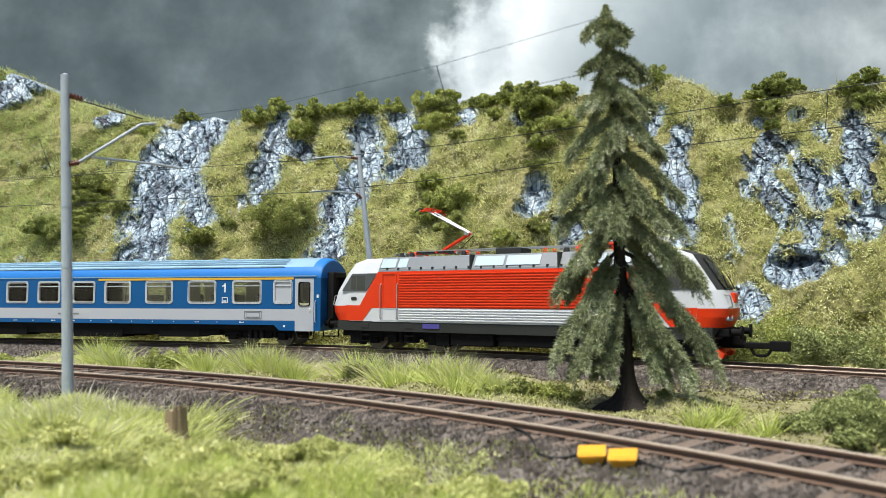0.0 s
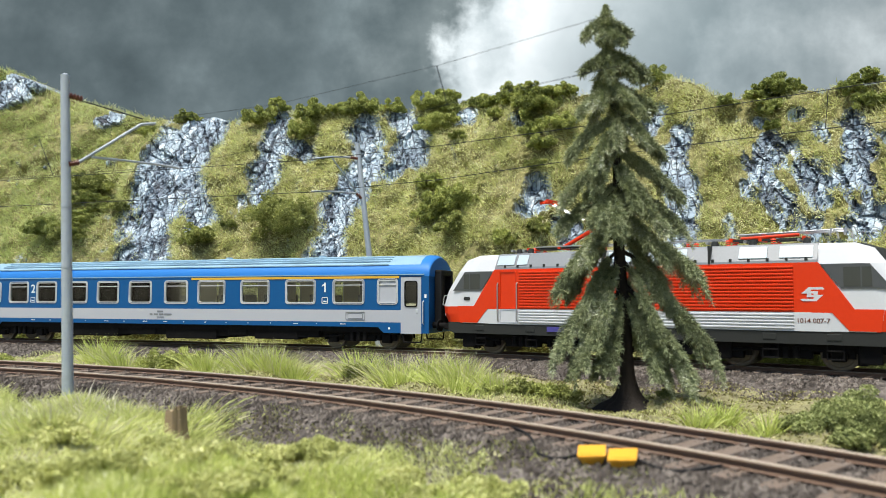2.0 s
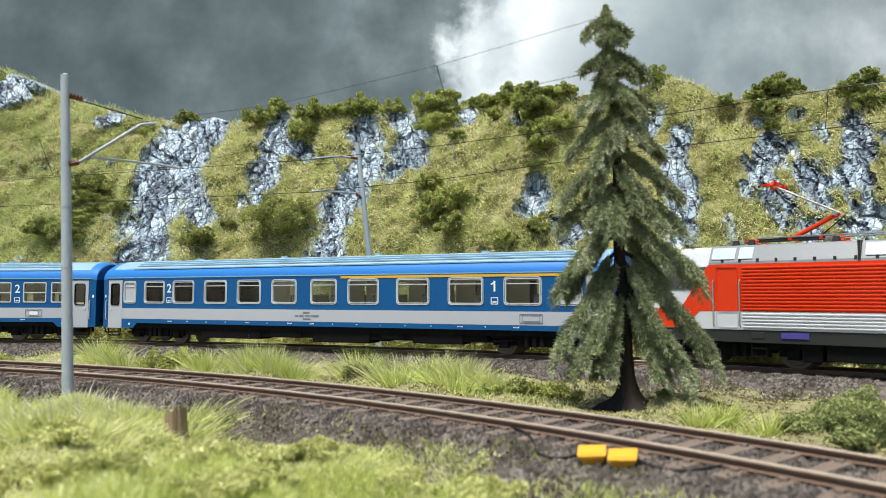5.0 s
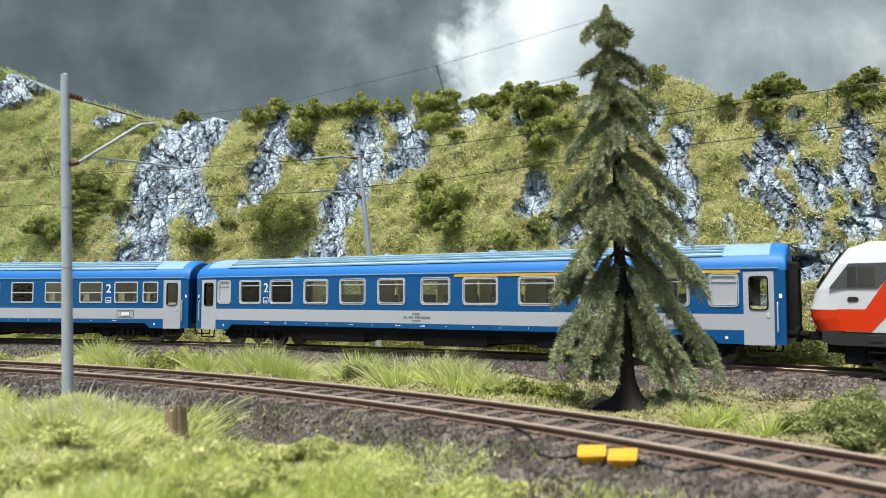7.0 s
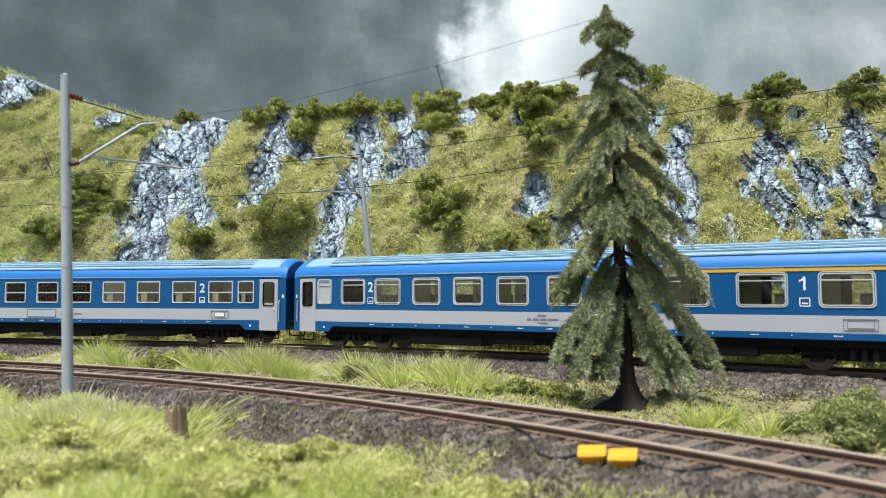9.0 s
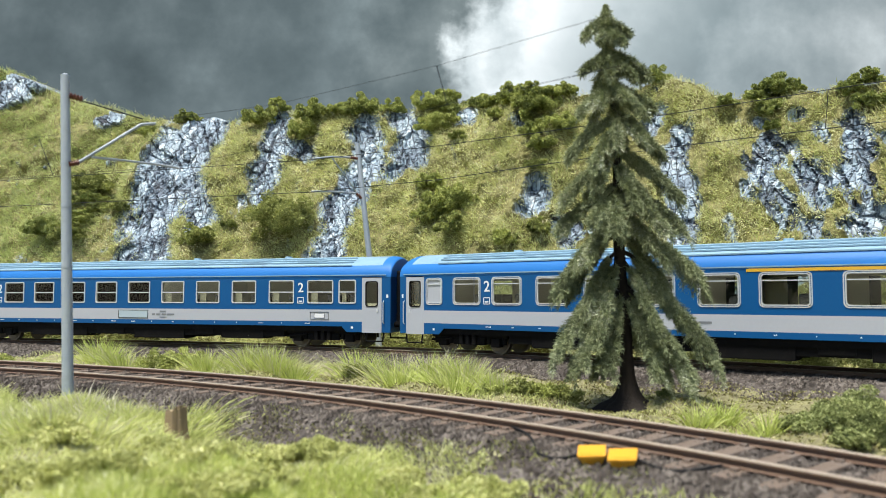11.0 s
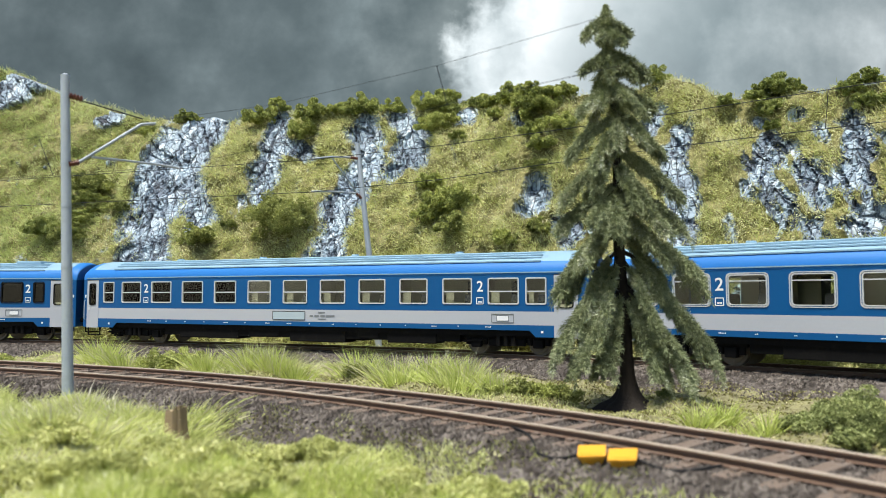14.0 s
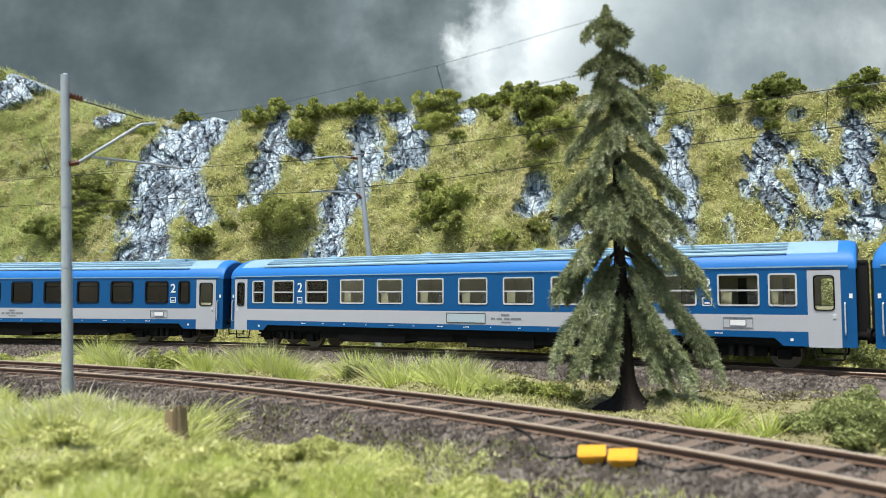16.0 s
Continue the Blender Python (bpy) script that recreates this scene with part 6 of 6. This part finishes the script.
        k = kt[j]
        along = lt[j] * q
        p = o + u * (L * k)[:, None] + tw[j] * (along * (0.72 + 0.28 * q))[:, None]
        p[:, 2] -= d * k ** bend - 0.10 * lt[j] * q * (1 - q) * 4
        out = rng.normal(0, 1, (n, 3))
        p += out * (0.048 - 0.015 * q)[:, None]
        C.append(p)
        D.append(tw[j] / np.linalg.norm(tw[j], axis=1, keepdims=True) + 0.75 * out)
    # leading shoot, and short needles close to the upper stem
    for lo, hi, n, r in ((9.6, 10.14, 3400, 0.09), (6.2, 9.7, 10000, 0.065)):
        k = rng.uniform(lo, hi, n)
        kk = np.minimum(k, top)
        c = np.stack([-0.36 * (kk / top) ** 1.2 + 0.04 * np.sin(k * 1.1), 0.04 * np.sin(k * 0.9), k], -1)
        out = rng.normal(0, 1, (n, 3))
        c[:, :2] += out[:, :2] * (r * (0.12 + 1.3 * np.clip((10.14 - k) / (1.5 if hi < 10 else 0.6), 0, 1)))[:, None]
        C.append(c)
        D.append(0.6 * out + [0, 0, 0.2])
    bmesh.ops.recalc_face_normals(bm, faces=bm.faces)
    part("trunk", bm, "bark", t, "dark brown trunk with flared root and bare limbs")
    C, a = np.concatenate(C), np.concatenate(D)
    n = len(C)
    a /= np.linalg.norm(a, axis=1, keepdims=True)
    b = np.cross(a, rng.normal(0, 1, (n, 3)))
    b /= np.linalg.norm(b, axis=1, keepdims=True)
    s = rng.uniform(0.6, 1.4, n)[:, None] * 0.056
    V = np.stack([C - a * s * 0.5 - b * s * 0.15, C - a * s * 0.5 + b * s * 0.15, C + a * s * 1.1], 1).reshape(-1, 3)
    ob = scatter("crown", V, np.arange(n * 3).reshape(-1, 3), "needles", "", "")
    ob.parent = t
    tagged(ob, "dense grey-green needle foliage")


# ---- small things ----
def small_things():
    t = thing("tree_stump", at(-4.37, 12.44, float(ground_z(-4.37, 12.44)) + 0.03), "short weathered tree stump standing in the meadow", "tree stump")
    bm = bmesh.new()
    rings, rnd = [], random.Random(4)
    notch = [rnd.uniform(-0.03, 0.035) for _ in range(26)]
    for k, (z, r) in enumerate(((0.0, 0.215), (0.12, 0.185), (0.3, 0.17), (0.46, 0.163), (0.53, 0.16), (0.525, 0.135))):
        ring_now = []
        for i in range(26):
            a = i * math.tau / 26
            q = r * (1 + 0.09 * math.sin(3 * a + 0.5) + 0.06 * math.sin(8 * a + z) + 0.015 * (i % 2))
            ring_now.append(bm.verts.new((q * math.cos(a), q * math.sin(a), z + (notch[i] + 0.05 * math.cos(a) if k >= 4 else 0))))
        rings.append(ring_now)
    for a, b in zip(rings, rings[1:]):
        for i in range(26):
            bm.faces.new((a[i], a[(i + 1) % 26], b[(i + 1) % 26], b[i]))
    part("bark", bm, "stump", t)
    bm = bmesh.new()
    bmesh.ops.create_circle(bm, cap_ends=True, segments=18, radius=0.152)
    for v in bm.verts:
        v.co.z += 0.51 + 0.3 * v.co.x
    g = bmesh.ops.extrude_face_region(bm, geom=bm.faces[:])
    bmesh.ops.translate(bm, verts=[v for v in g["geom"] if isinstance(v, bmesh.types.BMVert)], vec=(0, 0, 0.012))
    bmesh.ops.recalc_face_normals(bm, faces=bm.faces)
    part("cut_face", bm, "cut", t, "pale cut face")
    for x, y, rz in ((1.93, 9.86, -14), (2.27, 9.62, -18)):
        z = float(ground_z(x, y)) - 0.02
        b = thing("cable_box", at(x, y, z + 0.015, 14, -4, rz), "small yellow plastic cable box lying on gravel", "cable box", "yellow cable boxes")
        bm = bmesh.new()
        box(bm, -0.165, 0.165, -0.15, 0.15, 0, 0.13, 0.02)
        for v in bm.verts:
            k = 0.72 + 0.28 * min(1, max(0, v.co.z / 0.11))
            v.co.x, v.co.y = v.co.x * k, v.co.y * k
        part("base", bm, "orange_box", b)
        bm = bmesh.new()
        box(bm, -0.18, 0.18, -0.165, 0.165, 0.125, 0.155, 0.012)
        box(bm, -0.14, 0.14, -0.125, 0.125, 0.154, 0.164, 0.005)
        part("lid", bm, "orange_box", b)
    def cable(pts):
        bm = bmesh.new()
        P = [Vector((x, y, float(ground_z(x, y)) + 0.02 + dz)) for x, y, dz in pts]
        fine = []
        for i in range(len(P) - 1):
            a, b, c, d = P[max(i - 1, 0)], P[i], P[i + 1], P[min(i + 2, len(P) - 1)]
            for k in range(6):
                u = k / 6
                fine.append(0.5 * ((2 * b) + (c - a) * u + (2 * a - 5 * b + 4 * c - d) * u * u + (3 * b - a - 3 * c + d) * u ** 3))
        tube(bm, fine + [P[-1]], 0.022, 6)
        tagged(part("cable", bm, "rubber", None), "thin black cable lying on the gravel", "cable", "cables on the gravel")
    cable([(1.8, 9.92, 0.06), (1.5, 10.05, 0.0), (1.28, 10.3, 0.0), (1.28, 10.9, 0.02), (1.22, 11.5, 0.04), (1.0, 12.0, 0.04)])
    cable([(2.42, 9.58, 0.06), (2.65, 9.32, 0.0), (2.9, 9.22, 0.0), (3.2, 9.3, 0.02), (3.5, 9.45, 0.03), (3.7, 9.6, 0.04)])
    x, y = 0.06, 25.6
    t = thing("track_marker", at(x, y, float(ground_z(x, y)) - 0.03), "small white marker post beside the rear track", "marker post")
    bm = bmesh.new()
    box(bm, -0.09, 0.09, -0.09, 0.09, 0, 0.42, 0.03)
    part("block", bm, "stripe", t)
    bm = bmesh.new()
    rod(bm, (0, 0, 0.4), (0.03, 0, 1.0), 0.012, seg=6)
    part("rod", bm, "steel", t)


def ballast_stones():
    rng = np.random.default_rng(8)
    def stones(x, y, size):
        n = len(x)
        P = np.stack([x, y, ground_z(x, y) + 0.02], -1)
        s = size * rng.uniform(0.5, 1.3, (n, 1))
        base = np.array([(1, 0, -0.6), (0.2, 1, -0.6), (-1, 0.2, -0.6), (0, -1, -0.6), (0.1, 0, 0.8)], float)
        V = P[:, None, :] + base[None] * s[:, None] * rng.uniform(0.55, 1.1, (n, 5, 1)) + rng.normal(0, 0.25, (n, 5, 3)) * s[:, None]
        f = np.array([(0, 1, 4), (1, 2, 4), (2, 3, 4), (3, 0, 4)])
        return V.reshape(-1, 3), (np.arange(n)[:, None, None] * 5 + f).reshape(-1, 3)
    n = 85000
    a, off = rng.uniform(radians(22), radians(104), n), rng.normal(0, 1.0, n)
    off = np.where(rng.random(n) < 0.45, rng.uniform(-3.0, 0, n), off * 1.0)
    x, y = FX + (FR + off) * np.cos(a), FY + (FR + off) * np.sin(a)
    k = (np.abs(x) < y * 0.68) & (off < 1.9) & ~((np.abs(off) < 1.35) & (rng.random(n) < 0.3))
    V, F = stones(x[k], y[k], 0.04)
    scatter("ballast_stones", V, F, "stones", "brown-grey crushed ballast stones of the empty track", "gravel")
    n = 70000
    s, off = rng.uniform(-26, 16, n), rng.uniform(-4.4, 1.6, n)
    k = rng.random(n) < np.where(s > 2, 1.0, 0.45)
    s, off = s[k], off[k]
    a = A0 - s / RR
    V, F = stones(CX + (RR + off) * np.cos(a), CY + (RR + off) * np.sin(a), 0.052)
    scatter("ballast_stones", V, F, "stones", "brown-grey crushed ballast stones below the train", "gravel")


M["stones"] = leafy("crushed stone", [(0.0, (0.032, 0.026, 0.022)), (0.5, (0.082, 0.068, 0.057)), (1.0, (0.26, 0.225, 0.195))], 0.85, 0.0, 1.5)
M["cabglass"], _nt, _p = blank("cab glass")
_p.inputs["Base Color"].default_value, _p.inputs["Roughness"].default_value = (0.045, 0.05, 0.045, 1), 0.12
cloth = backdrop()
ground()
cliff()
masts()
wires()
spruce()
bushes()
tufts()
meadow_tufts()
small_things()
loco = locomotive()
coach_a, coach_b, coach_c = coaches()
grass()
litter()
ballast_stones()
tracks()


# ---- what moves ----
def motions():
    # how far the foremost coach door has come along the rear track
    way = [(0, -6.12), (0.5, -4.8), (1, -3.41), (1.5, -2.1), (2, -0.68), (2.5, 0.62), (3, 2.04), (3.5, 3.32), (4, 4.72), (4.7, 6.62), (5.6, 9.06), (6.5, 11.49), (7, 12.92), (7.5, 14.25), (8, 15.68), (8.5, 16.99), (9, 18.41),
           (9.8, 20.6), (10.7, 23.05), (11.5, 25.24), (12, 26.64), (12.5, 27.97), (13, 29.39), (13.5, 30.77), (13.75, 31.55), (14, 32.63), (14.5, 34.66), (15, 36.94), (15.5, 39.02), (16, 41.3)]

    def stand(s, half):
        x0, y0 = rear(s - half)
        x1, y1 = rear(s + half)
        return at((x0 + x1) / 2, (y0 + y1) / 2, 0, 0, 0, math.degrees(math.atan2(y1 - y0, x1 - x0)))
    for ob, back, half in ((loco, 9.47, 4.6), (coach_a, -12.43, 9.5), (coach_b, -38.83, 9.5), (coach_c, -65.23, 9.5)):
        walk(ob, [(t, stand(s + back, half)) for t, s in way])
    ts, ss = [t for t, s in way], [s for t, s in way]
    steps = [round(i * 0.2, 2) for i in range(68)] + [round(13.5 + 0.1 * i, 2) for i in range(1, 26)]
    for w, x, r in WHEELS:
        walk(w, [(t, at(x, 0, r, 0, math.degrees((float(np.interp(t, ts, ss)) + 6.12) / r), 0)) for t in steps])
    walk(cloth, [(0, at(0, 120, 2.23)), (7, at(1.35, 120, 2.23)), (16, at(2.5, 120, 2.23))])


motions()
